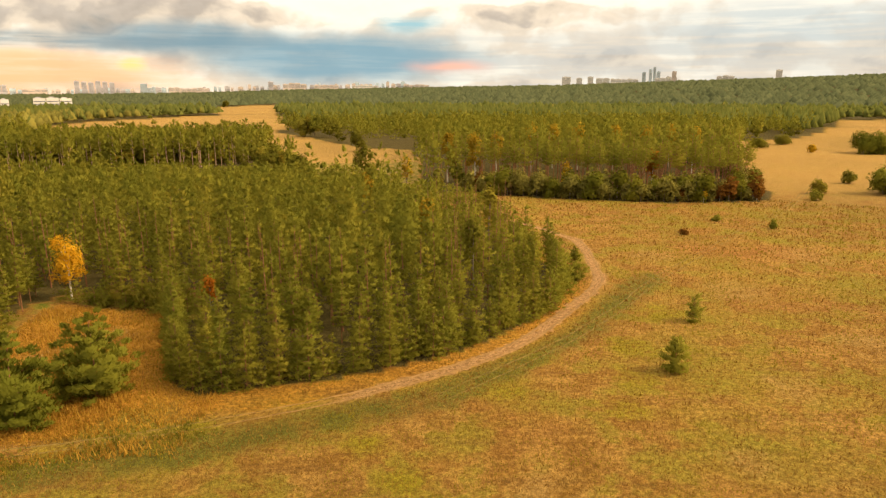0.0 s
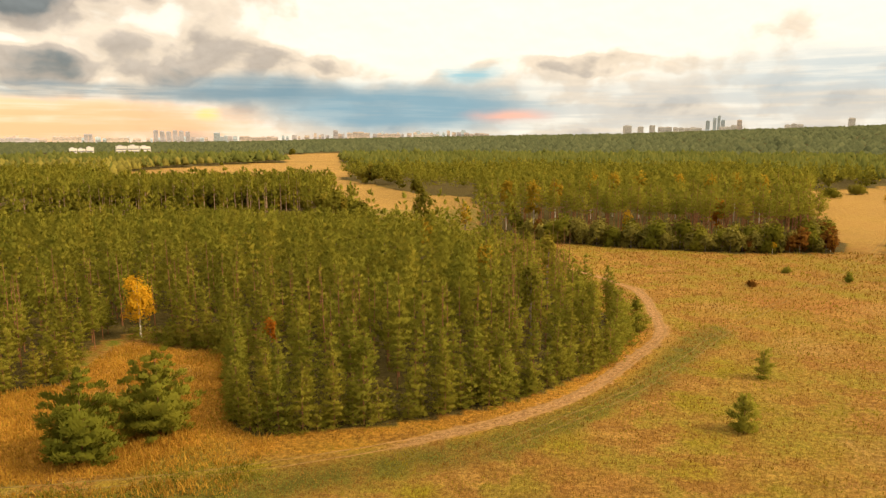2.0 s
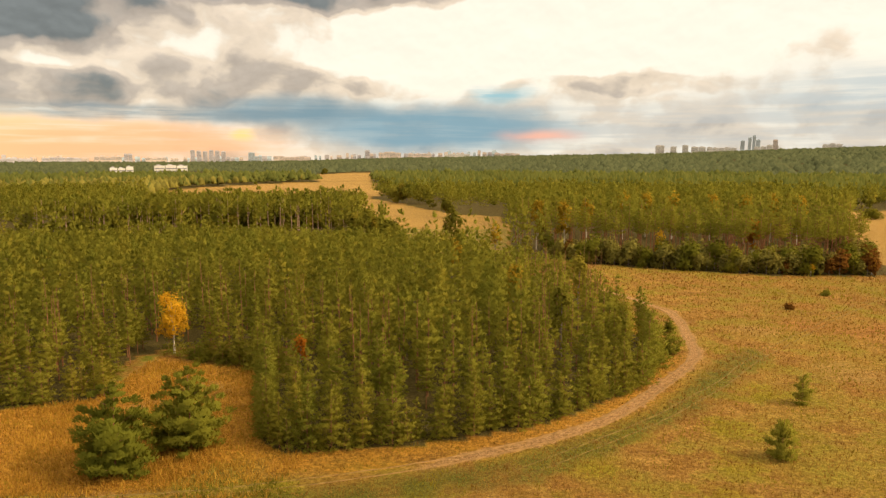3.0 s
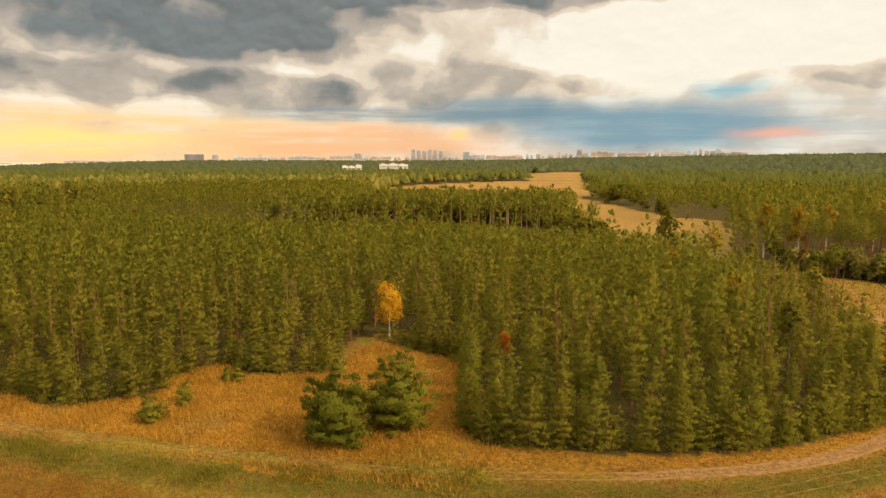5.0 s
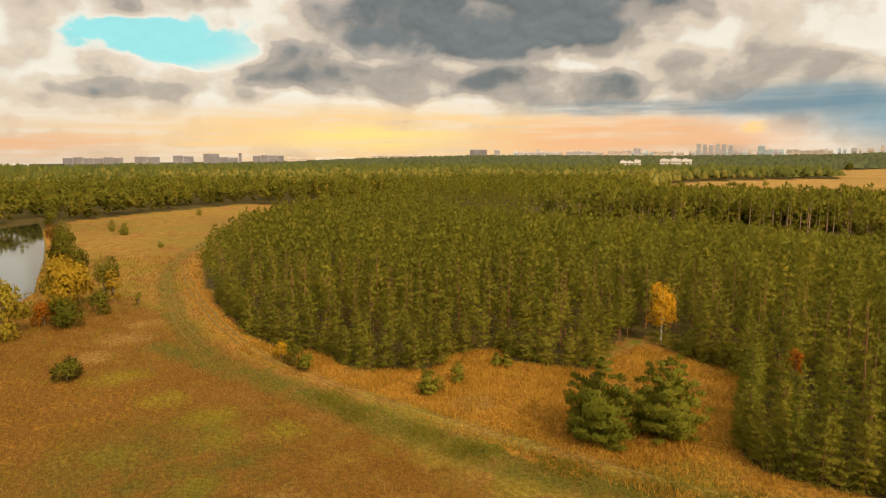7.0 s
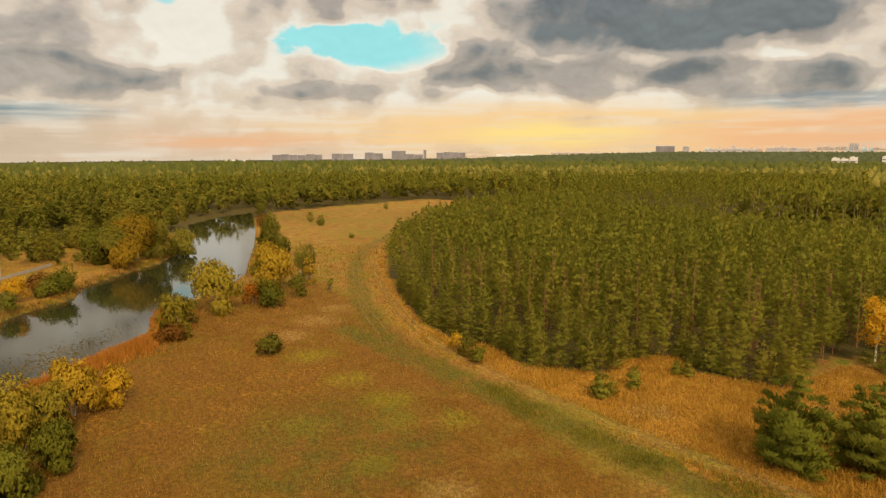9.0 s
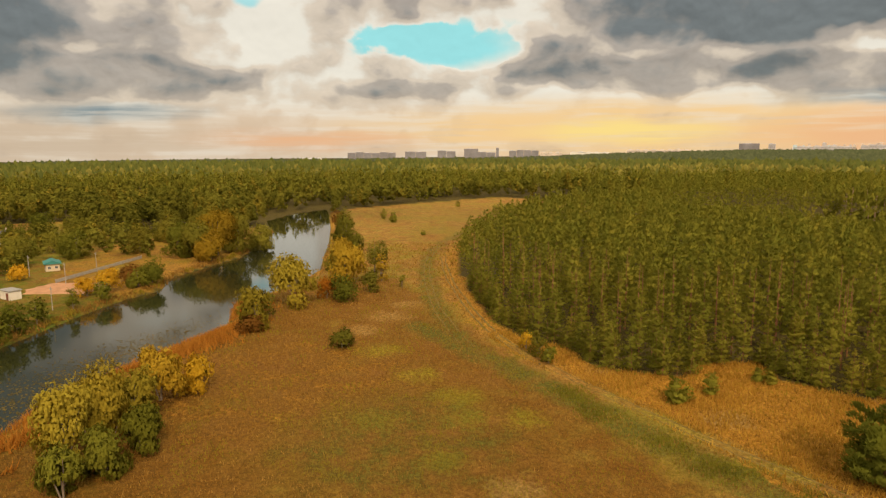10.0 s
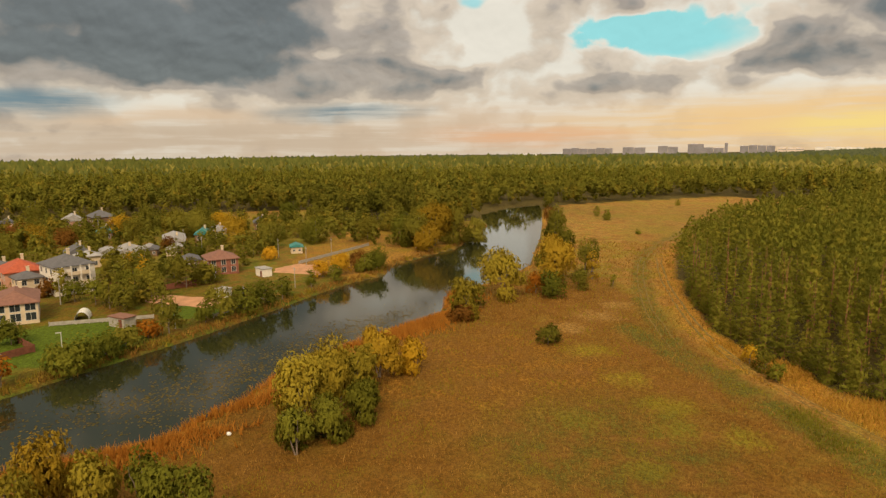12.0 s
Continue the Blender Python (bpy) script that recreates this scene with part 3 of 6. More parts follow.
# patches of the meadow: bearing places and sizes
GREEN_PATCHES = [(-124, 30, 13), (-87, 34, 12), (-91, 21, 12), (-84, 42, 10), (-108, 33, 12), (-96, 36, 12), (-76, 26, 9), (-9, 69, 9), (8, 84, 11), (14, 96, 12), (28, 88, 10),
                 (40, 116, 14), (24, 78, 10), (-4, 62, 8), (30, 100, 12), (-60, 60, 10), (-44, 66, 10), (-30, 73, 8)]
STRAW_PATCHES = [(-150, 38, 16), (-140, 30, 12), (-160, 46, 14), (-50, 40, 14), (-66, 32, 10), (60, 130, 20), (70, 100, 18), (48, 84, 12), (90, 160, 24), (52, 160, 16), (10, 60, 10), (34, 66, 9)]


# ---------------------------------------------------------------- ground and water
def build_ground():
    az = np.concatenate([np.arange(-42, 132, 0.75), np.arange(132, 318, 6.0)])
    rr = [0.0, 6.0]
    while rr[-1] < 4950:
        rr.append(rr[-1] * (1.06 if rr[-1] < 30 else 1.02 if rr[-1] < 760 else 1.05))
    rr = np.array(rr[1:])
    A, R = np.meshgrid(np.radians(az), rr)
    x, y = -np.sin(A) * R, np.cos(A) * R
    z = height(x.ravel(), y.ravel()).reshape(x.shape)
    v = np.stack([x, y, z], -1).reshape(-1, 3)
    v = np.concatenate([v, [[0, 0, 0]]])
    m, k = len(az), len(rr)
    i, j = np.meshgrid(np.arange(k - 1), np.arange(m), indexing="ij")
    a, b = i * m + j, i * m + (j + 1) % m
    q = np.stack([a, b, b + m, a + m], -1).reshape(-1, 4)
    f = np.concatenate([q[:, [0, 2, 1]], q[:, [0, 3, 2]], np.stack([np.full(m, len(v) - 1), np.arange(m), (np.arange(m) + 1) % m], 1)])
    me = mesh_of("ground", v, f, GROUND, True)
    gx, gy = v[:, 0], v[:, 1]
    r = np.hypot(gx, gy)
    bank = reach(NEAR_BANK, gx, gy)
    edge = np.minimum(reach(WOOD_EDGE, gx, gy), reach(WOOD_EDGE_WEST, gx, gy))
    track = np.minimum(reach(TRACK, gx, gy), reach(TRACK_WEST, gx, gy))
    opened = inside(OPEN, gx, gy)
    wooded = inside(MAIN_WOOD, gx, gy) | ((r > 250) & ~opened & ~inside(WEST_FIELD, gx, gy) & ~inside(RIVER, gx, gy))
    wooded &= np.hypot(gx + 62, gy - 117) > 17
    side = np.degrees(np.arctan2(-gx, gy))
    wooded &= ~((r < 345) & (side > 78)) & ~((r < 420) & (side > 100))
    spit = inside(SPIT, gx, gy)
    south = reach([(-140, 42), (-95, 52), (-60, 58), (-30, 68), (0, 82), (25, 108), (45, 140)], gx, gy)
    zone = np.ones((len(v), 4), np.float32)
    orange = np.maximum(smooth(9, 0, bank) * 0.9, 0.75 * smooth(16, 1, edge))
    orange = np.maximum(orange, 0.45 * smooth(50, 15, np.hypot(gx + 115, gy - 8)))
    orange = np.maximum(orange, 0.95 * inside([(-110, 60), (-48, 62), (-38, 84), (-50, 116), (-100, 100)], gx, gy) * smooth(0, 4, track))
    zone[:, 0] = np.maximum(orange * opened, 0.55 * spit)
    zone[:, 1] = np.maximum(0.72 * smooth(9, 1, south), 0.60 * smooth(40, 8, np.hypot(gx + 84, gy - 22))) * opened
    zone[:, 1] = np.maximum(zone[:, 1], 0.66 * smooth(7, 1.5, reach(RUTS_WEST, gx, gy)) * opened)
    zone[:, 2] = 0.62 * smooth(2.4, 0.8, track) * smooth(-20, -5, gx) + 0.35 * smooth(2.0, 0.6, track)
    zone_b = np.ones((len(v), 4), np.float32)
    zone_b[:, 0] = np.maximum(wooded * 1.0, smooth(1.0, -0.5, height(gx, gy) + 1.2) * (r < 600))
    zone_b[:, 1] = np.maximum(inside(WEST_FIELD, gx, gy) * 0.9, opened * smooth(170, 330, r) * np.where(gx < -60, 0.5, 0.75))
    for cx, cy, cr in ((-56, 104, 9), (-62, 96, 6), (-100, 66, 7), (-74, 70, 8)):
        zone_b[:, 1] = np.maximum(zone_b[:, 1], 0.72 * smooth(cr, cr * 0.3, np.hypot(gx - cx, gy - cy)))
    lawns = smooth(26, 10, np.hypot((gx + 133) * 1.0, gy + 78)) + smooth(12, 5, np.hypot(gx + 160, gy + 58))
    zone_b[:, 2] = np.where(opened | spit, 0, np.maximum(np.clip(lawns, 0, 1), 0.45 * (r < 380))) * ~wooded
    zone_c = np.ones((len(v), 4), np.float32)
    zone_c[:, 0] = 0
    zone_c[:, 2] = 0
    for cx, cy, cr in GREEN_PATCHES:
        zone_c[:, 0] = np.maximum(zone_c[:, 0], 0.74 * smooth(cr, 0, np.hypot(gx - cx, gy - cy)))
    for cx, cy, cr in STRAW_PATCHES:
        zone_c[:, 2] = np.maximum(zone_c[:, 2], 0.70 * smooth(cr, 0, np.hypot(gx - cx, gy - cy)))
    zone_c[:, 1] = 0.74 * smooth(-15, -60, gx) * smooth(62, 48, gy) * smooth(260, 170, r)
    zone_c[:, 1] = np.maximum(zone_c[:, 1], 0.75 * np.maximum(smooth(17, 4, np.hypot(gx + 131, gy - 8)), smooth(13, 3, np.hypot(gx + 117, gy - 17))))
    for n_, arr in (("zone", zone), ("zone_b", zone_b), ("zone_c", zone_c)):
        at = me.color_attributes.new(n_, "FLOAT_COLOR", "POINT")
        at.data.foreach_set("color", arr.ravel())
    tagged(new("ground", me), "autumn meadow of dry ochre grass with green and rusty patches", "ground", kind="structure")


build_ground()


def build_water():
    bm = bmesh.new()
    ring = [bm.verts.new((x, y, -1.2)) for x, y in [(-40, -165), (-60, -90), (-75, -40), (-130, 0), (-180, 20), (-270, 60), (-400, 90), (-470, 95), (-470, 40), (-390, 10), (-260, -10), (-200, -45), (-110, -95), (-95, -175)]]
    bm.faces.new(ring)
    me = bpy.data.meshes.new("river")
    bm.normal_update()
    bm.to_mesh(me)
    bm.free()
    me.materials.append(WATER)
    tagged(new("river", me), "calm dark green river that mirrors the clouds", "water", kind="structure")


build_water()


def resample(line, step):
    p = np.asarray(line, float)
    for _ in range(2):
        p = np.concatenate([p[:1], np.stack([p[:-1] * 0.75 + p[1:] * 0.25, p[:-1] * 0.25 + p[1:] * 0.75], 1).reshape(-1, 2), p[-1:]])
    s = np.concatenate([[0], np.cumsum(np.hypot(*np.diff(p, axis=0).T))])
    u = np.arange(0, s[-1], step)
    return np.stack([np.interp(u, s, p[:, 0]), np.interp(u, s, p[:, 1])], 1)


def ribbon(line, offset, width, gen, lift=0.05):
    """A worn strip along a line: uneven edges, slightly crowned, thinning out at its ends."""
    c = resample(line, 0.8)
    run = np.minimum(np.arange(len(c)), np.arange(len(c))[::-1])[:, None] * 0.8
    width = width * (0.12 + 0.88 * smooth(0, 28, run))
    t = np.gradient(c, axis=0)
    t /= np.linalg.norm(t, axis=1, keepdims=True)
    s = np.stack([-t[:, 1], t[:, 0]], 1)
    drift = np.convolve(gen.normal(0, 1, len(c) + 14), np.ones(15) / 15, "valid")[:, None] * 0.5
    rows = []
    for k in (-1, -0.4, 0.4, 1):
        wob = np.convolve(gen.normal(0, 1, len(c) + 4), np.ones(5) / 5, "valid")[:, None] * 0.28
        xy = c + s * (offset + drift + k * width / 2 * (1 + wob))
        rows.append(np.concatenate([xy, np.full((len(c), 1), lift - 0.06 * (abs(k) == 1))], 1))
    v = np.stack(rows, 1).reshape(-1, 3)
    i, j = np.meshgrid(np.arange(len(c) - 1), np.arange(3), indexing="ij")
    a = i * 4 + j
    return v, np.stack([a, a + 4, a + 5, a + 1], -1).reshape(-1, 4)


gen = np.random.default_rng(3)
for name, line, offs, width, mat, label in (
        ("dirt_track", TRACK[6:], (-0.9, 0.9), 0.62, SAND, "sandy wheel track worn into the grass along the wood"),
        ("dirt_track", TRACK[:8], (-0.8, 0.8), 0.28, WORN, "half overgrown wheel track along the reedy clearing"),
        ("dirt_track", TRACK_WEST, (-0.8, 0.8), 0.6, WORN, "pale wheel track below the western wood edge"),
        ("wheel_ruts", RUTS_WEST, (-0.9, 0.9), 0.3, WORN, "two faint wheel ruts through the meadow"),
        ("wheel_ruts", RUTS_EAST, (-0.9, 0.9), 0.24, WORN, "two faint wheel ruts through the meadow")):
    ob = new(name, mesh_of(name, *join([ribbon(line, o, width, gen) for o in offs]), mat))
    tagged(ob, label, "track", kind="structure")


# ---------------------------------------------------------------- pines of the main wood
def scatter(poly, step, gen, jitter=0.42):
    p = np.asarray(poly, float)
    (x0, y0), (x1, y1) = p.min(0), p.max(0)
    gx, gy = np.meshgrid(np.arange(x0, x1, step), np.arange(y0, y1, step * 0.87))
    gx[1::2] += step / 2
    x = gx.ravel() + gen.uniform(-jitter, jitter, gx.size) * step
    y = gy.ravel() + gen.uniform(-jitter, jitter, gx.size) * step
    k = inside(poly, x, y)
    return x[k], y[k]


gen = np.random.default_rng(11)
px, py = scatter(MAIN_WOOD, 5.1, gen)
row = np.concatenate([resample(WOOD_EDGE, 3.9), resample(WOOD_EDGE_WEST[1:], 4.2)]) + [0, 1.2]
row = row + gen.uniform(-0.7, 0.7, row.shape)
free = np.min(np.hypot(px[:, None] - row[:, 0], py[:, None] - row[:, 1]), 1) > 2.9
px, py = np.concatenate([px[free], row[:, 0]]), np.concatenate([py[free], row[:, 1]])
pr = np.hypot(px, py)
pedge = np.minimum(reach(WOOD_EDGE, px, py), reach(WOOD_EDGE_WEST, px, py))
clear = (np.hypot(px + 72, py - 121) > 5.0) & (np.hypot(px + 73.6, py - 127) > 3.5) & (np.hypot(px + 69, py - 115) > 5) & (np.hypot(px + 40.5, py - 110) > 4.2)
keep = clear & ((pr < 330) | (gen.uniform(0, 1, len(px)) < 0.9))
px, py, pr, pedge = px[keep], py[keep], pr[keep], pedge[keep]

edge_pines = [pine_tree(100 + i, h, b, r, label="dense green pine with reddish trunk at the wood's edge", group="pines at the wood edge")
              for i, (h, b, r) in enumerate([(15.5, 0.6, 3.1), (16.5, 1.2, 2.9), (14.5, 0.5, 3.3), (16, 2.4, 2.9), (12.5, 0.4, 3.1)])]
inner_pines = [pine_tree(120 + i, h, b, r, label="tall slender pine with a bare reddish lower trunk", group="pines at the wood edge", detail=0.9)
               for i, (h, b, r) in enumerate([(16.5, 3.6, 2.7), (17.4, 4.6, 2.5), (15.6, 3.0, 2.8), (17.6, 5.2, 2.5)])]
front = (pr < 175) & (px < 40)
psize = 0.64 + 0.36 * smooth(1, 34, pedge)
order = np.argsort(pedge + 0.10 * pr + np.where(front, 0, 1e6))
single = np.zeros(len(px), bool)
single[order[:165]] = True
for i in np.flatnonzero(single):
    on_edge = pedge[i] < 4.2
    pool = edge_pines if on_edge else inner_pines
    s = (gen.uniform(0.70, 1.12) if on_edge else gen.uniform(0.82, 1.08)) * psize[i]
    put(pool[gen.integers(len(pool))], px[i], py[i], 0, gen.uniform(0, 360), s, s * gen.uniform(0.88, 1.12))


def canopy(name, label, x, y, gen, variants, scale=(0.78, 1.08), mat=None, category="woods", grow=None):
    """Many trees, too many to count, joined in one mesh from a few forms, each turned and scaled."""
    vs, fs, ns, tones, base, order = [], [], [], [], 0, gen.integers(0, len(variants), len(x))
    z = height(x, y)
    for k, (v, f, *shell) in enumerate(variants):
        sel = np.flatnonzero(order == k)
        if not len(sel):
            continue
        a = gen.uniform(0, 6.283, len(sel))
        s = gen.uniform(*scale, len(sel))
        up = s * gen.uniform(0.88, 1.14, len(sel)) * (1 if grow is None else grow[sel])
        if grow is not None:
            s = s * np.sqrt(grow[sel])
        ca, sa = (np.cos(a) * s)[:, None], (np.sin(a) * s)[:, None]
        w_ = np.empty((len(sel), len(v), 3), np.float32)
        w_[..., 0] = v[:, 0] * ca - v[:, 1] * sa + x[sel][:, None]
        w_[..., 1] = v[:, 0] * sa + v[:, 1] * ca + y[sel][:, None]
        w_[..., 2] = v[:, 2] * up[:, None] + z[sel][:, None]
        vs.append(w_.reshape(-1, 3))
        if shell:
            m_, c_, s_ = shell[0], np.cos(a)[:, None], np.sin(a)[:, None]
            ns.append(np.stack([m_[:, 0] * c_ - m_[:, 1] * s_, m_[:, 0] * s_ + m_[:, 1] * c_, np.broadcast_to(m_[:, 2], (len(sel), len(v)))], -1).reshape(-1, 3))
        tones.append(np.repeat(gen.uniform(0, 1, len(sel)), len(v)))
        fs.append((f[None] + (np.arange(len(sel)) * len(v))[:, None, None] + base).reshape(-1, f.shape[1]))
        base += len(sel) * len(v)
    if not vs:
        return None
    me = mesh_of(name, np.concatenate(vs), np.concatenate(fs), mat, normals=np.concatenate(ns) if ns else None)
    at = me.attributes.new("tree_tone", "FLOAT", "POINT")
    at.data.foreach_set("value", np.concatenate(tones).astype(np.float32))
    return tagged(new(name, me), label, category, kind="stuff")


def crown_only(seed, height_, base, radius, whorls, per, clumps, count, size, broad=False):
    g = np.random.default_rng(seed)
    return pine_crown(g, height_, base, radius, whorls, per, clumps, count, size, broad)[0]


def trunk_only(seed, height_, r0, sides=4):
    g = np.random.default_rng(seed)
    path, rad = bent_trunk(g, height_, r0, 0.25, 4)
    return tube(path, rad, sides)


def far_clump(seed, h, wd, n, low=0.25, grain_=0.17):
    """A rounded or pointed tree crown of few faces."""
    g = np.random.default_rng(seed)
    lob = lobes_for(g, h, wd, 3, low)
    return leafy_crown(g, lob, n / 5.5 / (wd * wd * 0.1), wd * grain_)


# the wood grows lower towards the band of tall pines and the golden field
pgrow = psize * (1 - 0.58 * smooth(130, 35, reach(TALL_BAND[:4], px, py)) * smooth(150, 230, pr))
pgrow = pgrow * (1 - 0.30 * smooth(-130, -90, px) * smooth(190, 260, py))
mid = ~single & (pr < 190)
back = ~single & (pr >= 190) & (pr < 310)
rest = ~single & (pr >= 310)
canopy("pine_wood", "deep stand of close-grown green pines", px[mid], py[mid], gen, [crown_only(200 + i, 16.2 + i * 0.4, 5.0, 2.5, 10, 5, 1.1, 11, 0.50) for i in range(6)], mat=NEEDLE_FAR, grow=pgrow[mid])
canopy("pine_wood", "pine tops closing over the wood", px[back], py[back], gen, [crown_only(210 + i, 16.2 + i * 0.4, 7.0, 2.5, 6, 5, 0.8, 8, 0.66) for i in range(6)], mat=NEEDLE_FAR, grow=pgrow[back])
canopy("pine_wood", "far pine tops of the same wood", px[rest], py[rest], gen, [crown_only(220 + i, 16.2 + i * 0.4, 9.5, 2.6, 4, 3, 0.5, 5, 1.0) for i in range(6)], mat=NEEDLE_FAR, grow=pgrow[rest])
near_trunks = mid & (pedge < 26)
canopy("pine_trunks", "reddish pine trunks standing in the shade of the wood", px[near_trunks], py[near_trunks], gen, [trunk_only(230 + i, 16, 0.16) for i in range(3)], mat=BARK)


# ---------------------------------------------------------------- trees and bushes that stand apart
def pine_at(x, y, h, width, seed, label, base=0.5, mat=None, name="pine_tree", group="", detail=1.0, broad=False):
    t = pine_tree(seed, h, base, width / 2, name, label, detail, mat, group, r0=max(0.04, 0.011 * h), broad=broad)
    t.matrix_world = pose(x, y, float(height(np.array([x]), np.array([y]))[0]), 0, 0, seed * 37 % 360)
    return t


def leafy_at(x, y, h, width, seed, mat, label, name="tree", category="tree", bark=None, sink=0.0, **kw):
    t = leafy_tree(seed, h, width, mat, bark or BARK_GREY, name, label, category, **kw)
    t.matrix_world = pose(x, y, float(height(np.array([x]), np.array([y]))[0]) - sink, 0, 0, seed * 53 % 360)
    return t


# broad pines on the clearing
for x, y, h, wd, sd in ((-52.5, 74.0, 11.8, 9.4, 301), (-46.5, 82.0, 12.0, 9.8, 302)):
    pine_at(x, y, h, wd, sd, "broad bushy pine standing alone on the reddish clearing", 0.2, NEEDLE_BLUE, detail=3.4, broad=True)
for x, y, h, wd, sd in ((-81.8, 67.3, 4.2, 3.6, 303), (-82.7, 74.8, 3.8, 2.3, 304), (-85, 86.7, 2.3, 1.4, 305), (-83.2, 87.8, 2.4, 1.4, 306)):
    pine_at(x, y, h, wd, sd, "small young pine on the clearing", 0.1, NEEDLE_BLUE, detail=0.8, broad=True)
for x, y, h, wd, sd, lb in ((44.6, 111.4, 5.2, 2.5, 307, "slim young pine alone in the dry meadow"), (33.9, 89.5, 5.6, 3.4, 308, "bushy young pine alone in the dry meadow"),
                            (98.5, 193.2, 2.6, 1.9, 309, "small conifer in the dry meadow"), (86.6, 205.5, 1.8, 1.9, 310, "small dark bush in the dry meadow"),
                            (28.8, 138.5, 4.4, 4.4, 311, "low pine beside the sandy track"), (32.2, 156, 3.2, 2.2, 312, "low pine beside the sandy track"),
                            (-363.6, 90.9, 6.5, 3.2, 313, "dark columnar conifer on the pale field"), (-344.2, 91.5, 6.0, 3.8, 314, "dark columnar conifer on the pale field"),
                            (-422.5, 157.7, 4.2, 3.1, 315, "dark small conifer on the pale field"), (-288.9, 90.8, 1.8, 2.2, 316, "tiny conifer on the pale field")):
    pine_at(x, y, h, wd, sd, lb, 0.1, detail=0.9, broad=True)

leafy_at(-73.2, 124.5, 13.2, 6.6, 320, LEAF_YELLOW, "slender birch in bright yellow leaf among the pines", "birch_tree", bark=BARK_BIRCH, n=14, low=0.28, count=13, size=0.19)
leafy_at(-41.5, 112, 8.5, 3.4, 321, LEAF_ORANGE, "small rowan in orange leaf among the pines", "rowan_tree", n=4, low=0.4, count=9, size=0.25)
leafy_at(-114.9, 57.4, 3.4, 3.4, 322, LEAF_YELLOW, "yellow bush at the foot of the wood", "bush", "bush", n=6, low=0.1, count=10, size=0.22)
leafy_at(-111, 58.4, 4.0, 4.4, 323, LEAF_OLIVE, "olive green bush at the foot of the wood", "bush", "bush", n=6, low=0.1, count=10, size=0.22)
leafy_at(-106.1, 57.8, 3.2, 3.8, 324, LEAF_GREEN, "green bush at the foot of the wood", "bush", "bush", n=6, low=0.1, count=10, size=0.22)
# autumn tints scattered through the wood
for i, (x, y, h) in enumerate(((6, 128, 16.5), (-4, 150, 16.5), (12, 170, 16.5), (-22, 190, 17), (-34, 262, 17.5), (-14, 255, 16))):
    leafy_at(x, y, h, 4.6, 330 + i, LEAF_GOLD if i % 2 else LEAF_OLIVE, "tree turning yellow between the pines", n=7, low=0.5, count=5, size=0.4)

# low young pines that skirt the wood
gen = np.random.default_rng(21)
skirt = [pine_tree(350 + i, h, 0.1, r, "young_pine", "low young pine at the foot of the wood", 0.45, NEEDLE_BLUE if i % 2 else NEEDLE, "young pines skirting the wood", 0.05) for i, (h, r) in enumerate(((5.0, 1.9), (3.4, 1.5), (7.5, 2.2)))]
edge_line = np.concatenate([resample(WOOD_EDGE[5:], 1.9), resample(WOOD_EDGE_WEST[1:14], 2.8)])
for x, y in edge_line:
    if np.hypot(x, y) < 190 and gen.uniform() < 0.85:
        s_ = gen.uniform(0.6, 1.1)
        put(skirt[gen.integers(3)], x + gen.normal(0, 0.7), y + gen.uniform(0.2, 2.0), 0, gen.uniform(0, 360), s_)

# ---------------------------------------------------------------- eastern wood: shrub belt, tall pines with bare trunks
EAST_WOOD = EAST_WOOD_EDGE[:7] + [(210, 470), (150, 520), (-10, 480), (-12, 330)]
gen = np.random.default_rng(31)
ex, ey = scatter(EAST_WOOD, 6.2, gen)
er = np.hypot(ex, ey)
ed = reach(EAST_WOOD_EDGE[:7], ex, ey)
tall = [pine_tree(400 + i, 21 + i, 11.5 + i, 2.9, label="tall pine with a long bare reddish trunk", group="tall pines of the eastern wood", detail=0.6, r0=0.22) for i in range(3)]
stand = (ed > 9) & (er < 305)
for i in np.flatnonzero(stand & (ed < 26))[:60]:
    put(tall[gen.integers(3)], ex[i], ey[i], 0, gen.uniform(0, 360), gen.uniform(0.88, 1.05))
later = (ed > 9) & ~(stand & (ed < 26))
canopy("pine_wood", "tall pines of the eastern wood", ex[later], ey[later], gen, [crown_only(410 + i, 20 + i, 12.5, 3.2, 4, 4, 0.9, 6, 1.0, broad=True) for i in range(4)], mat=NEEDLE_FAR)
canopy("pine_trunks", "bare reddish trunks of the eastern wood", ex[later & (ed < 60)], ey[later & (ed < 60)], gen, [trunk_only(420 + i, 20, 0.22) for i in range(3)], mat=BARK)
belt = [leafy_tree(430 + i, h, wd, m, BARK_GREY, "shrub_tree", lb, "tree", n=10, low=0.02, count=1.9, size=0.55, group="shrub belt of the eastern wood")
        for i, (h, wd, m, lb) in enumerate(((10.5, 8, LEAF_BELT, "olive leafy shrub in front of the pine wood"), (11.5, 8.5, LEAF_GREEN, "green leafy shrub in front of the pine wood"),
                                            (8, 7, LEAF_BELT, "low olive shrub in front of the pine wood"), (9, 7, LEAF_RUST, "rusty leafy shrub in front of the pine wood")))]
for x, y in resample(EAST_WOOD_EDGE[:7], 3.6):
    if y < 350:
        for k in range(2):
            put(belt[gen.choice([0, 0, 1, 2, 1, 2, 3])], x + gen.uniform(-1.5, 1.5) - (x > 122) * 6, y + 1 + k * 6 + gen.uniform(0, 3), 0, gen.uniform(0, 360), gen.uniform(0.5, 1.12))
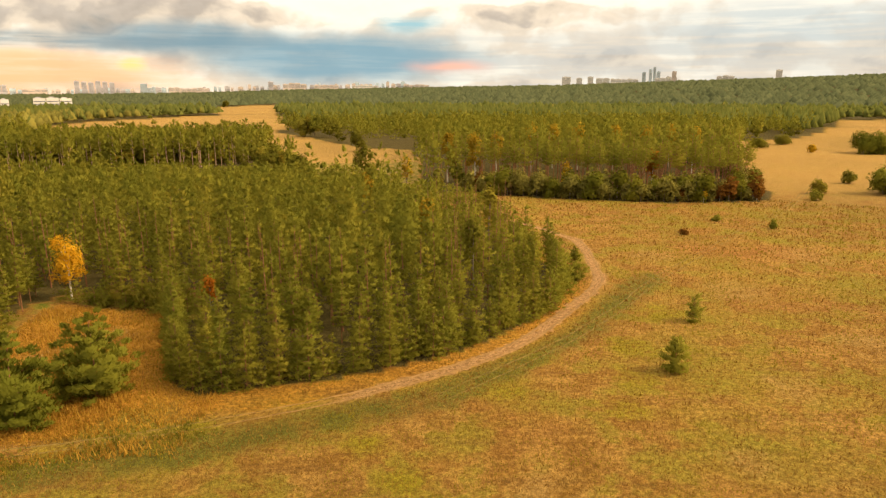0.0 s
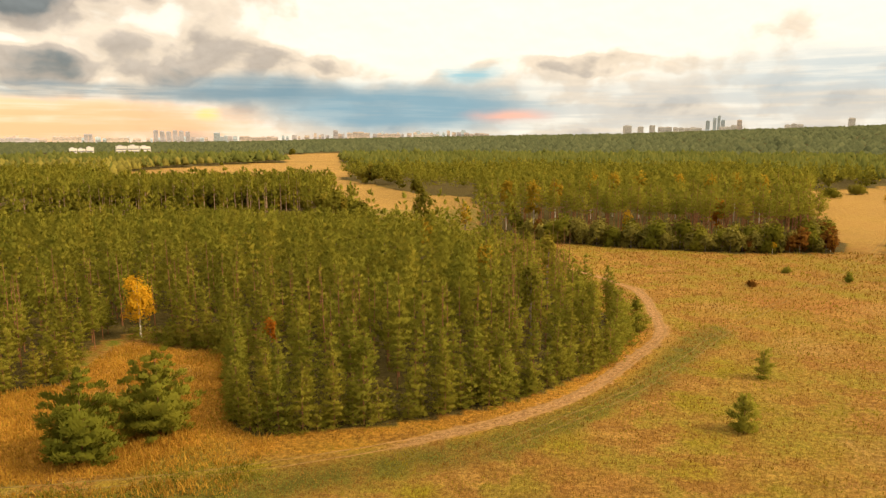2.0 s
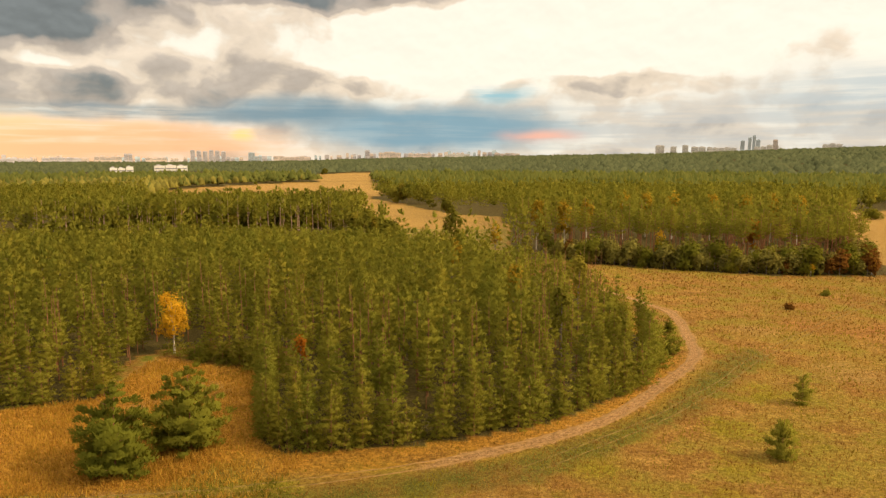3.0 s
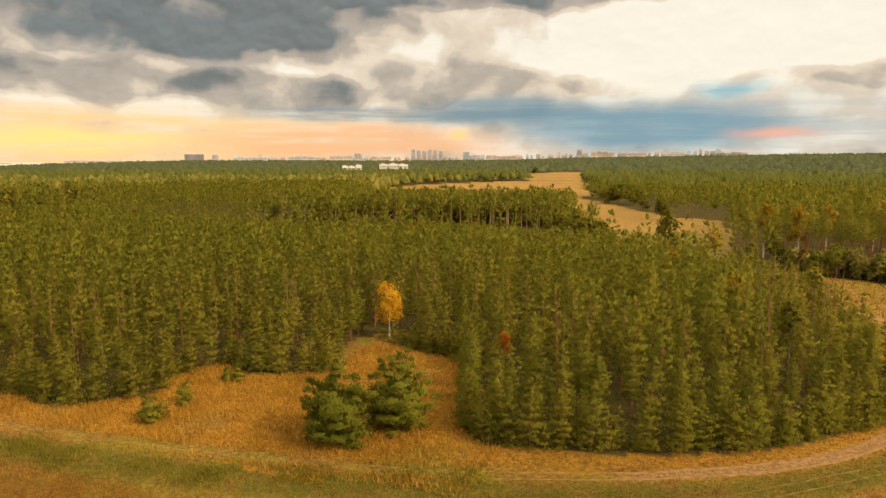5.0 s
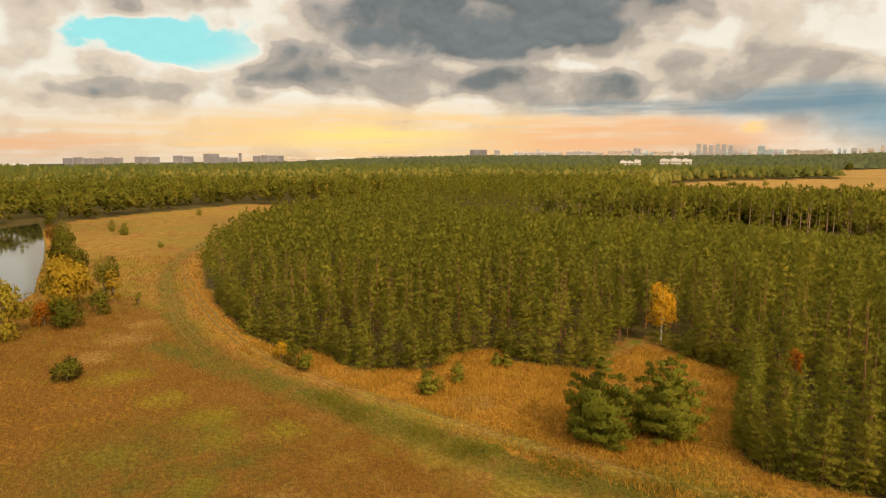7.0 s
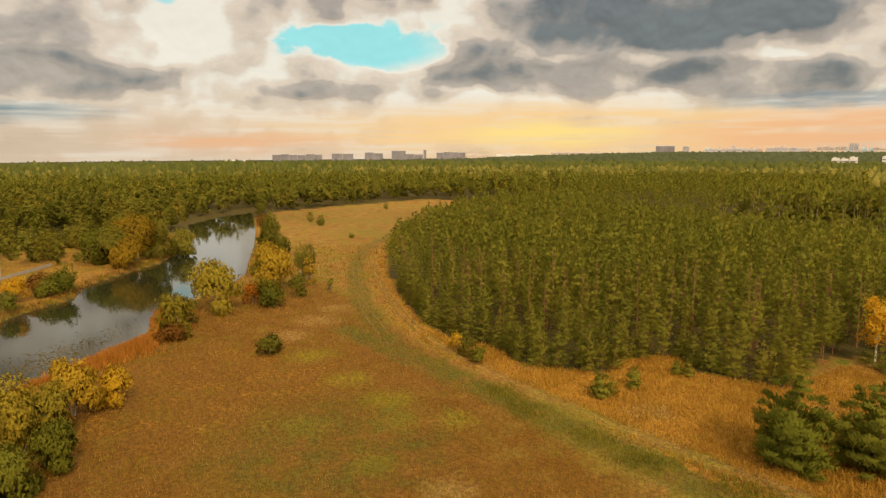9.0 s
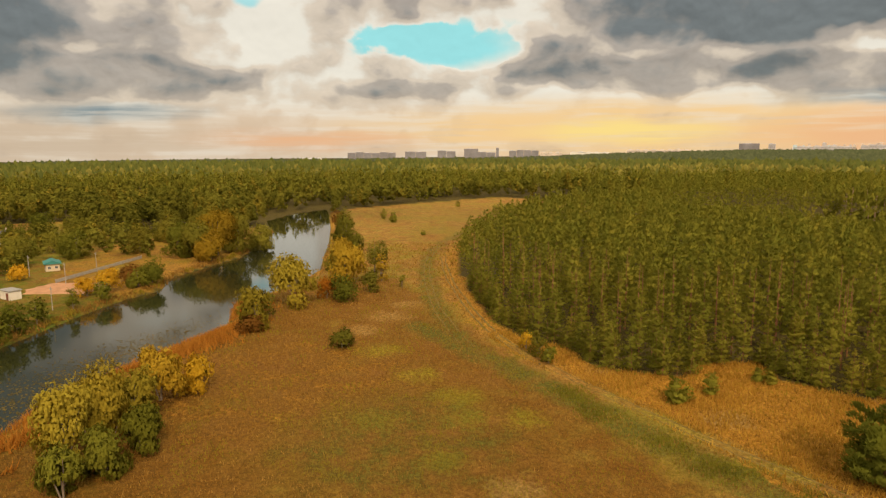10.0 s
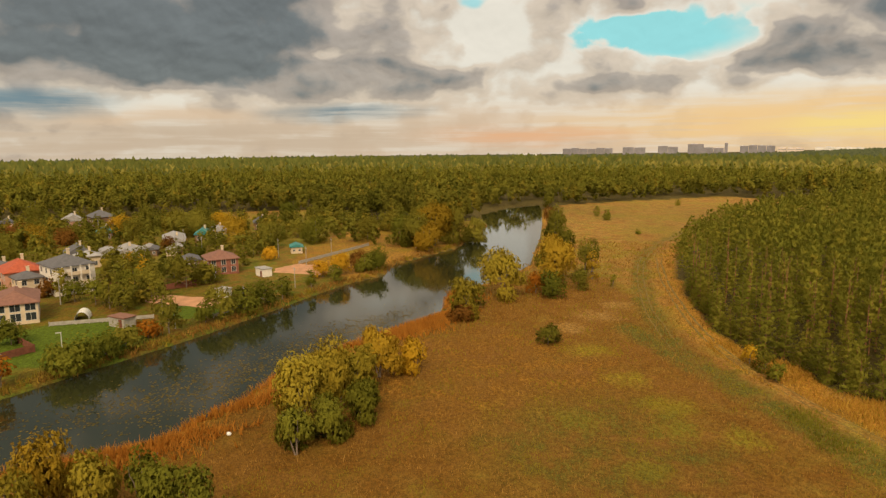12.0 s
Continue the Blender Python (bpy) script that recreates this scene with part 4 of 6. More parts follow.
for i, (x, y, h, m) in enumerate(((83, 262, 17.5, LEAF_ORANGE), (49, 262, 13, LEAF_YELLOW), (118, 246, 6, LEAF_YELLOW), (96, 241, 5, LEAF_YELLOW), (2, 296, 22, LEAF_GOLD), (14, 292, 22, LEAF_GOLD), (24, 300, 22, LEAF_GOLD),
                                  (100, 330, 23.5, LEAF_GOLD), (86, 335, 23.5, LEAF_GOLD), (114, 335, 23.5, LEAF_GOLD), (70, 345, 23.5, LEAF_GOLD), (45, 340, 23.5, LEAF_GOLD), (124, 330, 23.5, LEAF_GOLD), (58, 352, 23.5, LEAF_GOLD))):
    leafy_at(x, y, h, h * 0.38, 450 + i, m, "tree in yellow and orange leaf at the pine wood", "birch_tree", bark=BARK_BIRCH, n=7, low=0.4, count=3.5, size=0.5)
for i, (x, y, h, wd, m) in enumerate(((278, 437, 11.7, 26, LEAF_GREEN), (294, 445, 10, 20, LEAF_OLIVE), (175, 260, 10, 16, LEAF_GREEN), (186, 270, 9, 14, LEAF_OLIVE), (180.5, 292, 5, 7.4, LEAF_OLIVE),
                                      (246, 445, 4.5, 7, LEAF_YELLOW), (227, 480, 4.8, 13, LEAF_GREEN), (260, 511, 5.1, 14, LEAF_OLIVE), (69, 185, 1.2, 2.1, LEAF_RUST), (150, 262, 5, 7, LEAF_OLIVE), (140, 246, 4, 5, LEAF_OLIVE))):
    leafy_at(x, y, h, wd, 470 + i, m, "leafy thicket standing in the dry eastern meadow", "thicket", "bush", n=9, low=0.1, count=3.0, size=0.5, stems=3)
leafy_at(-58.4, 452, 14, 10, 490, LEAF_OLIVE, "lone olive tree on the golden field", "tree", n=8, low=0.25, count=2.5, size=0.7)
leafy_at(-54, 448, 3, 6, 491, LEAF_GREEN, "dark bush under the lone field tree", "bush", "bush", n=4, low=0.1, count=3, size=0.5)
leafy_at(-416, 955, 5.5, 8, 492, LEAF_GREEN, "dark bush on the golden field", "bush", "bush", n=4, low=0.1, count=1.2, size=0.9)
for i, (x, y, h, wd) in enumerate(((-114, 594, 18, 17), (-124, 596, 17, 15), (-100, 590, 17, 15), (-75, 318, 11, 12), (-88, 345, 12, 12), (-66, 300, 11, 11), (-80, 330, 10, 10), (-98, 352, 12, 12), (-505, 1574, 16, 20))):
    leafy_at(x, y, h, wd, 500 + i, LEAF_OLIVE if i % 3 else LEAF_MIXED, "rounded leafy tree beside the golden field", n=7, low=0.12, count=1.8, size=0.8)

# band of tall pines with pale bare trunks before the golden field
gen = np.random.default_rng(41)
bx, by = scatter(TALL_BAND, 4.7, gen)
canopy("pine_wood", "band of tall pines before the golden field", bx, by, gen, [crown_only(520 + i, 18.4 + i * 0.5, 11.5, 2.8, 4, 4, 0.9, 5, 1.3, broad=True) for i in range(4)], (0.86, 1.06), NEEDLE_FAR)
canopy("undergrowth", "dark bushes between the trunks of the tall pines", bx[::2], by[::2] + 6, gen, [far_clump(540 + i, 6.5 + i, 5.0, 5, 0.1, 0.3) for i in range(3)], (0.7, 1.3), LEAF_MIXED)
fr = reach(TALL_BAND[:4], bx, by) < 14
canopy("pine_trunks", "long pale bare trunks of the band of pines", bx[fr], by[fr], gen, [trunk_only(530 + i, 18, 0.24) for i in range(3)], (0.86, 1.06), BARK_PALE)

# ---------------------------------------------------------------- river banks
MEADOW_WILLOWS = [
    (-81.5, -18.2, 7.0, 6.0, LEAF_GREEN, "dark green willow thicket at the meadow's edge", "willow"),
    (-86, -14.6, 6.6, 6.0, LEAF_GREEN, "dark green willow thicket at the meadow's edge", "willow"),
    (-91.5, -10.8, 6.2, 6.4, LEAF_GREEN, "dark green willow thicket at the meadow's edge", "willow"),
    (-95.3, -16.4, 10.6, 10.0, LEAF_WILLOW, "broad rounded olive willow on the river bank", "willow"),
    (-89.5, -19.4, 10.2, 8.0, LEAF_WILLOW, "broad rounded olive willow on the river bank", "willow"),
    (-100, -12.5, 8.8, 7.5, LEAF_WILLOW, "broad rounded olive willow on the river bank", "willow"),
    (-110.5, -9.6, 9.0, 8.4, LEAF_GOLD, "willow turning yellow on the river bank", "willow"),
    (-113, -3.8, 6.2, 6.0, LEAF_YELLOW, "low willow turning yellow on the river bank", "willow"),
    (-104.5, -15, 6.5, 6.0, LEAF_YELLOW, "low willow turning yellow on the river bank", "willow"),
    (-68, -43, 9.2, 7.0, LEAF_GOLD, "yellowing willow on the near bank", "willow"),
    (-62, -43, 8.6, 7.0, LEAF_WILLOW, "olive willow on the near bank", "willow"),
    (-66, -36.5, 8.2, 6.0, LEAF_WILLOW, "olive willow on the near bank", "willow"),
    (-68.5, -32.5, 7.8, 4.5, LEAF_GREEN, "green bush on the near bank", "willow"),
    (-65, -29, 7.6, 5.0, LEAF_GREEN, "green bush on the near bank", "willow"),
    (-63, -24.5, 8.2, 4.5, LEAF_GREEN, "green bush on the near bank", "willow"),
    (-60, -20.5, 6.2, 3.8, LEAF_OLIVE, "olive bush on the near bank", "willow"),
    (-169.1, 18.0, 11.9, 14.0, LEAF_WILLOW, "wide olive willow over the water", "willow"),
]
BEND_TREES = [
    (-188.4, 35.8, 13.3, 13.0, LEAF_GOLD, "golden willow by the river bend", "willow"),
    (-196.2, 45.8, 13.2, 6.0, LEAF_OLIVE, "slim poplar by the river bend", "poplar"),
    (-201, 49, 12.2, 5.0, LEAF_OLIVE, "slim poplar by the river bend", "poplar"),
    (-192, 47, 9, 4.5, LEAF_GOLD, "slim poplar by the river bend", "poplar"),
    (-170.4, 31.5, 6.9, 8.5, LEAF_GREEN, "green bush by the river bend", "bush"),
    (-174.5, 27.5, 6.0, 6.0, LEAF_ORANGE, "orange bush by the river bend", "bush"),
    (-151.1, 7.5, 9.5, 8.5, LEAF_WILLOW, "olive willow at the water's edge", "willow"),
    (-158, 10, 6, 7, LEAF_OLIVE, "low olive bush at the water's edge", "bush"),
    (-147, 6, 3.5, 7, LEAF_RUST, "low rusty bush at the water's edge", "bush"),
    (-178, 40, 5, 6, LEAF_OLIVE, "low olive bush by the river bend", "bush"),
    (-274, 51.5, 15.5, 10, LEAF_OLIVE, "tall olive willow on the bank", "willow"),
    (-262, 49, 13, 9, LEAF_OLIVE, "olive willow on the bank", "willow"),
    (-251, 50.7, 9.5, 8, LEAF_OLIVE, "olive willow on the bank", "willow"),
    (-228, 42, 8, 7, LEAF_GOLD, "yellowing willow on the bank", "willow"),
    (-214, 37, 8, 8, LEAF_OLIVE, "olive willow on the bank", "willow"),
    (-320, 58, 9, 12, LEAF_RUST, "rusty thicket on the bank", "thicket"),
    (-128.2, 22.9, 3.9, 6.0, LEAF_OLIVE, "rounded olive bush in the meadow", "bush"),
]
BANK_TREES = [
    (-180, 50, 4.2, 2.2, LEAF_OLIVE, "slender olive sapling in the meadow", "sapling"),
    (-261.5, 0.6, 16.5, 18, LEAF_GOLD, "golden willow on the spit of land", "willow"),
    (-268, 8, 14.5, 14, LEAF_OLIVE, "olive willow on the spit of land", "willow"),
    (-276, 17, 12, 12, LEAF_OLIVE, "olive willow on the spit of land", "willow"),
    (-256, -7, 15, 14, LEAF_OLIVE, "olive willow on the spit of land", "willow"),
    (-262, -13, 12, 12, LEAF_GREEN, "green willow on the spit of land", "willow"),
    (-249, -2, 10, 12, LEAF_GOLD, "golden willow on the spit of land", "willow"),
    (-272.4, -48.7, 11, 12, LEAF_GREEN, "dark green tree on the far bank", "tree"),
    (-213, -18.6, 6.1, 9, LEAF_GREEN, "green bush on the far bank", "bush"),
    (-208, -22, 5.6, 7, LEAF_GREEN, "green bush on the far bank", "bush"),
    (-193, -29.5, 5.4, 5, LEAF_GREEN, "green bush on the far bank", "bush"),
    (-185, -35, 5.5, 3.6, LEAF_GREEN, "green bush on the far bank", "bush"),
    (-203, -29.5, 7, 8, LEAF_YELLOW, "yellow shrub on the far bank", "bush"),
    (-199, -34, 5, 7, LEAF_YELLOW, "yellow shrub on the far bank", "bush"),
    (-215, -25, 5, 9, LEAF_RUST, "rusty shrub on the far bank", "bush"),
]
for i, (x, y, h, wd, m, lb, nm) in enumerate(MEADOW_WILLOWS + BEND_TREES + BANK_TREES):
    leafy_at(x, y, h, wd, 600 + i, m, lb, nm, "tree" if h > 7 else "bush", n=9, low=0.1 if nm != "poplar" else 0.05, count=13.0 if np.hypot(x, y) < 130 else 6.0,
             size=0.20 if np.hypot(x, y) < 130 else 0.27, stretch=2.0 if nm == "willow" else 1.0, stems=3 if nm == "willow" else 1)

# ---------------------------------------------------------------- woods of the distance
def bump(seed, h, wd, sides=5, upper=0.74):
    """A small rounded, lumpy crown of few faces, with soft normals."""
    g = np.random.default_rng(seed)
    v, a = [], np.arange(sides) * 6.283 / sides
    for share, level, turn in ((1.0, 0.30, 0.0), (upper, 0.72, 0.6)):
        r = wd / 2 * share * g.uniform(0.75, 1.2, sides)
        v.append(np.stack([np.cos(a + turn) * r, np.sin(a + turn) * r, h * level * g.uniform(0.88, 1.1, sides)], 1))
    v = np.concatenate(v + [np.array([[g.normal(0, 0.08) * wd, g.normal(0, 0.08) * wd, h]])])
    f = []
    for i in range(sides):
        j = (i + 1) % sides
        f += [(i, j, sides + j), (i, sides + j, sides + i), (sides + i, sides + j, 2 * sides)]
    nr = (v - [0, 0, h * 0.35]) * [1, 1, 0.9] + g.normal(0, 0.12 * wd, v.shape)
    return v, np.array(f), nr / np.linalg.norm(nr, axis=1, keepdims=True)


def cone(seed, h, wd, sides=4):
    g = np.random.default_rng(seed)
    a = np.arange(sides) * 6.283 / sides + g.uniform(-0.4, 0.4, sides)
    r = wd / 2 * g.uniform(0.8, 1.25, sides)
    v = np.concatenate([np.stack([np.cos(a) * r, np.sin(a) * r, np.full(sides, h * 0.15)], 1), [[g.normal(0, 0.12) * wd, g.normal(0, 0.12) * wd, h]]])
    return v, np.array([(i, (i + 1) % sides, sides) for i in range(sides)])


def ring_scatter(r0, r1, step, gen):
    n = int(0.5 * radians(172) * (r1 * r1 - r0 * r0) / step ** 2)
    r = np.sqrt(gen.uniform(r0 * r0, r1 * r1, n))
    a = np.radians(gen.uniform(-44, 128, n))
    x, y = -np.sin(a) * r, np.cos(a) * r
    k = ~(inside(OPEN, x, y) | inside(MAIN_WOOD, x, y) | inside(WEST_FIELD, x, y) | inside(TALL_BAND, x, y) | inside(EAST_WOOD, x, y) | (reach(RIVER, x, y, True) < 4) | inside(RIVER, x, y))
    az = np.degrees(a)
    k &= ~inside(SPIT, x, y) & ~((r < 345) & (az > 78)) & ~((r < 420) & (az > 100))
    return x[k], y[k], r[k], az[k]


gen = np.random.default_rng(51)
x, y, r, az = ring_scatter(250, 720, 7.8, gen)
leafy = (az > 50) & (gen.uniform(0, 1, len(x)) < np.clip(1.35 - (r - 300) / 300, 0.12, 1)) | (gen.uniform(0, 1, len(x)) < 0.08)
near_leafy, far_leafy = leafy & (r < 430), leafy & (r >= 430)
canopy("mixed_wood", "mixed autumn wood of olive, green and yellow trees", x[near_leafy], y[near_leafy], gen, [far_clump(700 + i, 11 + i, 7.5, 60, 0.15, 0.088) for i in range(5)], (0.7, 1.25), LEAF_MIXED)
canopy("mixed_wood", "mixed autumn wood farther from the river", x[far_leafy], y[far_leafy], gen, [far_clump(705 + i, 11 + i, 7.5, 12, 0.2, 0.15) for i in range(5)], (0.75, 1.25), LEAF_MIXED)
canopy("pine_wood", "dark pines of the far woods", x[~leafy], y[~leafy], gen, [crown_only(710 + i, 17 + i * 0.6, 8.0, 3.0, 4, 3, 0.7, 4, 1.3) for i in range(5)], mat=NEEDLE_FAR)
x, y, r, az = ring_scatter(720, 1080, 9.0, gen)
golden = (az > 24) & (gen.uniform(0, 1, len(x)) < np.where(az < 72, 0.85, 0.45))
canopy("mixed_wood", "olive and yellow woods beyond the river field", x[golden], y[golden], gen, [bump(740 + i, 11 + i * 0.7, 10.0) for i in range(6)], (0.6, 1.25), LEAF_BELT)
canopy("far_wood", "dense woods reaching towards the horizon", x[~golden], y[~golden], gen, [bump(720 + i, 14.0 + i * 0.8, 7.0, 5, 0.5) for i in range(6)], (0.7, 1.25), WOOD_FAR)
x, y, r, az = ring_scatter(1080, 1500, 14.0, gen)
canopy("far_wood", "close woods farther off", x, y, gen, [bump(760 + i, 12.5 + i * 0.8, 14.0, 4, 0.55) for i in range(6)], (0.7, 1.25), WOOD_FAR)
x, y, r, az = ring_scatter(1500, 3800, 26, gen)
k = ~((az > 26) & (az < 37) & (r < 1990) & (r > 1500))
canopy("far_wood", "woods along the horizon, paled blue-green as by haze", x[k], y[k], gen, [cone(730 + i, 13 + i * 0.6, 28) for i in range(6)], (0.75, 1.2), WOOD_RIDGE_HAZED)

# ---------------------------------------------------------------- village on the far bank
WALL_WHITE = plain("white_plaster", (0.74, 0.68, 0.58), 0.85, 0.10, 0.8, 0.1)
WALL_CREAM = plain("cream_plaster", (0.62, 0.50, 0.34), 0.85, 0.12, 0.8, 0.1)
WALL_PINK = plain("pinkish_plaster", (0.50, 0.27, 0.18), 0.85, 0.15, 0.8, 0.1)
WALL_BRICK = plain("dark_brick", (0.26, 0.10, 0.065), 0.9, 0.3, 2.0, 0.4)
WALL_WOOD = plain("weathered_boards", (0.20, 0.12, 0.07), 0.9, 0.3, 2.0, 0.4)
ROOF_GREY = plain("grey_roofing", (0.12, 0.115, 0.115), 0.75, 0.2, 1.2, 0.3)
ROOF_RED = plain("red_roofing", (0.40, 0.085, 0.035), 0.7, 0.2, 1.2, 0.3)
ROOF_BROWN = plain("brown_roofing", (0.22, 0.105, 0.07), 0.75, 0.2, 1.2, 0.3)
ROOF_TEAL = plain("teal_metal_roofing", (0.05, 0.22, 0.20), 0.5, 0.15, 1.2, 0.1)
ROOF_PALE = plain("pale_sheet_roofing", (0.34, 0.32, 0.30), 0.5, 0.2, 1.2, 0.1)
CONCRETE = plain("concrete", (0.36, 0.33, 0.28), 0.9, 0.2, 1.5, 0.3)
TIMBER = plain("red_brown_timber", (0.18, 0.065, 0.035), 0.85, 0.3, 2.0, 0.3)
FILM = plain("white_film", (0.72, 0.70, 0.62), 0.4, 0.1, 1.0, 0.05)
CLAY = plain("clay_ground", (0.46, 0.24, 0.12), 0.95, 0.2, 0.4, 0.4)
GLASS = plain("window_glass", (0.03, 0.035, 0.04), 0.08, 0.2, 0.4, 0.0, 0.0, 0.6)
STEEL = plain("pale_steel", (0.50, 0.48, 0.44), 0.5, 0.15, 2.0, 0.05)


def box(bm, x0, y0, z0, x1, y1, z1):
    v = [bm.verts.new(p) for p in ((x0, y0, z0), (x1, y0, z0), (x1, y1, z0), (x0, y1, z0), (x0, y0, z1), (x1, y0, z1), (x1, y1, z1), (x0, y1, z1))]
    for f in ((3, 2, 1, 0), (4, 5, 6, 7), (0, 1, 5, 4), (1, 2, 6, 5), (2, 3, 7, 6), (3, 0, 4, 7)):
        bm.faces.new([v[i] for i in f])


def roof_mesh(w_, d_, h, rise, over=0.5, hip=True, thick=0.22):
    """Hipped or gabled roof with eaves and thickness."""
    bm = bmesh.new()
    a, b = w_ / 2 + over, d_ / 2 + over
    ridge = max(0.3, a - b) if hip else a
    low_ = [bm.verts.new((x, y, h - thick)) for x, y in ((-a, -b), (a, -b), (a, b), (-a, b))]
    mid_ = [bm.verts.new((x, y, h)) for x, y in ((-a, -b), (a, -b), (a, b), (-a, b))]
    r0_, r1_ = bm.verts.new((-ridge, 0, h + rise)), bm.verts.new((ridge, 0, h + rise))
    bm.faces.new(low_[::-1])
    for i in range(4):
        bm.faces.new((low_[i], low_[(i + 1) % 4], mid_[(i + 1) % 4], mid_[i]))
    bm.faces.new((mid_[0], mid_[1], r1_, r0_))
    bm.faces.new((mid_[1], mid_[2], r1_))
    bm.faces.new((mid_[2], mid_[3], r0_, r1_))
    bm.faces.new((mid_[3], mid_[0], r0_))
    return bm


def window_parts(parent, x, y, z, face, w_, h_):
    """A window set into a wall: frame and pane."""
    bm = bmesh.new()
    t = 0.12
    box(bm, -w_ / 2 - t, -0.06, -t, w_ / 2 + t, 0.05, 0)
    box(bm, -w_ / 2 - t, -0.05, h_, w_ / 2 + t, 0.05, h_ + t)
    box(bm, -w_ / 2 - t, -0.05, 0, -w_ / 2, 0.05, h_)
    box(bm, w_ / 2, -0.05, 0, w_ / 2 + t, 0.05, h_)
    box(bm, -0.04, -0.045, 0, 0.04, 0.05, h_)
    f = part("window", bm, STEEL, parent)
    f.matrix_local = pose(x, y, z, 0, 0, face)
    bm = bmesh.new()
    box(bm, -w_ / 2, -0.02, 0, w_ / 2, 0.03, h_)
    part("pane", bm, GLASS, f, "dark window pane")


def house(x, y, turn, w_, d_, eave, rise, wall, roof, label, storeys=2, hip=True, name="house", cols=3, win=(1.1, 1.3), chimney=True):
    top = thing(name, label, "house", at=pose(x, y, 0, 0, 0, turn))
    bm = bmesh.new()
    box(bm, -w_ / 2, -d_ / 2, -0.3, w_ / 2, d_ / 2, eave - 0.2)
    box(bm, -w_ / 2 - 0.08, -d_ / 2 - 0.08, -0.3, w_ / 2 + 0.08, d_ / 2 + 0.08, 0.45)
    part("wall", bm, wall, top)
    if not hip:
        bm = bmesh.new()
        for sx in (-w_ / 2, w_ / 2 - 0.2):
            p = [bm.verts.new((sx + k, yy, zz)) for k in (0, 0.2) for yy, zz in ((-d_ / 2, eave - 0.2), (d_ / 2, eave - 0.2), (0, eave + rise - 0.25))]
            bm.faces.new(p[:3])
            bm.faces.new(p[3:][::-1])
        part("gable", bm, wall, top)
    part("roof", roof_mesh(w_, d_, eave, rise, 0.55, hip), roof, top)
    if chimney:
        bm = bmesh.new()
        box(bm, -0.35, -0.35, eave, 0.35, 0.35, eave + rise + 0.9)
        box(bm, -0.45, -0.45, eave + rise + 0.9, 0.45, 0.45, eave + rise + 1.05)
        c = part("chimney", bm, WALL_CREAM, top)
        c.location = (-w_ * 0.18, d_ * 0.12, 0)
    step = (eave - 0.4) / storeys
    for st in range(storeys):
        z = 0.5 + st * step + 0.35
        for side, length in ((0, w_), (180, w_), (90, d_), (270, d_)):
            k = max(2, int(round(cols * length / max(w_, d_))))
            for i in range(k):
                u = (i + 0.5) / k * length - length / 2
                if side in (0, 180):
                    window_parts(top, u, (-d_ / 2 if side == 0 else d_ / 2), z, side, *win)
                else:
                    window_parts(top, (w_ / 2 if side == 90 else -w_ / 2), u, z, side, *win)
    bm = bmesh.new()
    box(bm, -0.5, -0.07, 0.1, 0.5, 0.07, 2.2)
    d = part("door", bm, TIMBER, top, "dark timber front door")
    d.location = (w_ * 0.02, -d_ / 2 - 0.05, 0.35)
    return top


white = house(-184, -103, 47, 11.5, 10.5, 8.0, 2.6, WALL_WHITE, ROOF_GREY, "three-storey white plastered house with a grey hipped roof", 3, cols=3)
# balcony bays of the white house
for k in range(2):
    bm = bmesh.new()
    box(bm, 5.75, -3.6, 2.7 + k * 2.7, 6.9, 3.6, 2.9 + k * 2.7)
    box(bm, 6.82, -3.6, 2.9 + k * 2.7, 6.9, 3.6, 3.7 + k * 2.7)
    part("balcony", bm, WALL_CREAM, white)
for yy in (-3.5, -1.2, 1.2, 3.5):
    bm = bmesh.new()
    box(bm, 6.65, yy - 0.15, -0.2, 6.95, yy + 0.15, 8.0)
    part("pillar", bm, WALL_WHITE, white)
house(-187, -118, 40, 12, 9, 6.0, 2.8, WALL_PINK, ROOF_RED, "pinkish house with a bright red hipped roof")
house(-180, -112, 45, 6.5, 6, 5.0, 1.6, WALL_CREAM, ROOF_GREY, "small cream annex with a grey roof", cols=2)
house(-193, -127, 40, 13, 8, 5.2, 1.8, WALL_WHITE, ROOF_GREY, "white house with a low grey roof")
cottage = house(-154, -99, 30, 15, 9, 5.0, 2.2, WALL_CREAM, ROOF_BROWN, "wide villa with brown hipped roof and glazed veranda", 2, cols=5, win=(2.0, 1.7))
bm = bmesh.new()
box(bm, -8.4, -6.6, 2.5, 8.4, -5.0, 2.75)
part("terrace", bm, WALL_WHITE, cottage)
for i in range(6):
    bm = bmesh.new()
    box(bm, -8.2 + i * 3.28 - 0.12, -6.5, -0.2, -8.2 + i * 3.28 + 0.12, -6.26, 5.2)
    part("pillar", bm, WALL_WHITE, cottage)
house(-210, -68.5, 28, 10.5, 9, 5.0, 2.2, WALL_BRICK, ROOF_BROWN, "dark brick house with a brown hipped roof", 2, cols=4, win=(1.2, 1.5))
house(-318, -173, 30, 12, 9, 5.6, 2.8, WALL_PINK, ROOF_PALE, "orange-pink house with a steep pale roof", hip=False)
house(-331, -166, 40, 13, 10, 6.0, 3.0, WALL_WOOD, ROOF_GREY, "dark timber house with a grey roof")
house(-231, -125, 30, 12, 8, 3.6, 2.6, WALL_WOOD, ROOF_GREY, "low house with steep dark roof", 1, hip=False, cols=3)
house(-222, -117, 35, 7, 7, 4.0, 1.6, WALL_CREAM, ROOF_PALE, "small cream house with a pale roof", 1, cols=2)
house(-262, -103, 20, 10, 7, 3.2, 2.0, WALL_WOOD, ROOF_PALE, "wooden house with pale sheet roof", 1, hip=False)
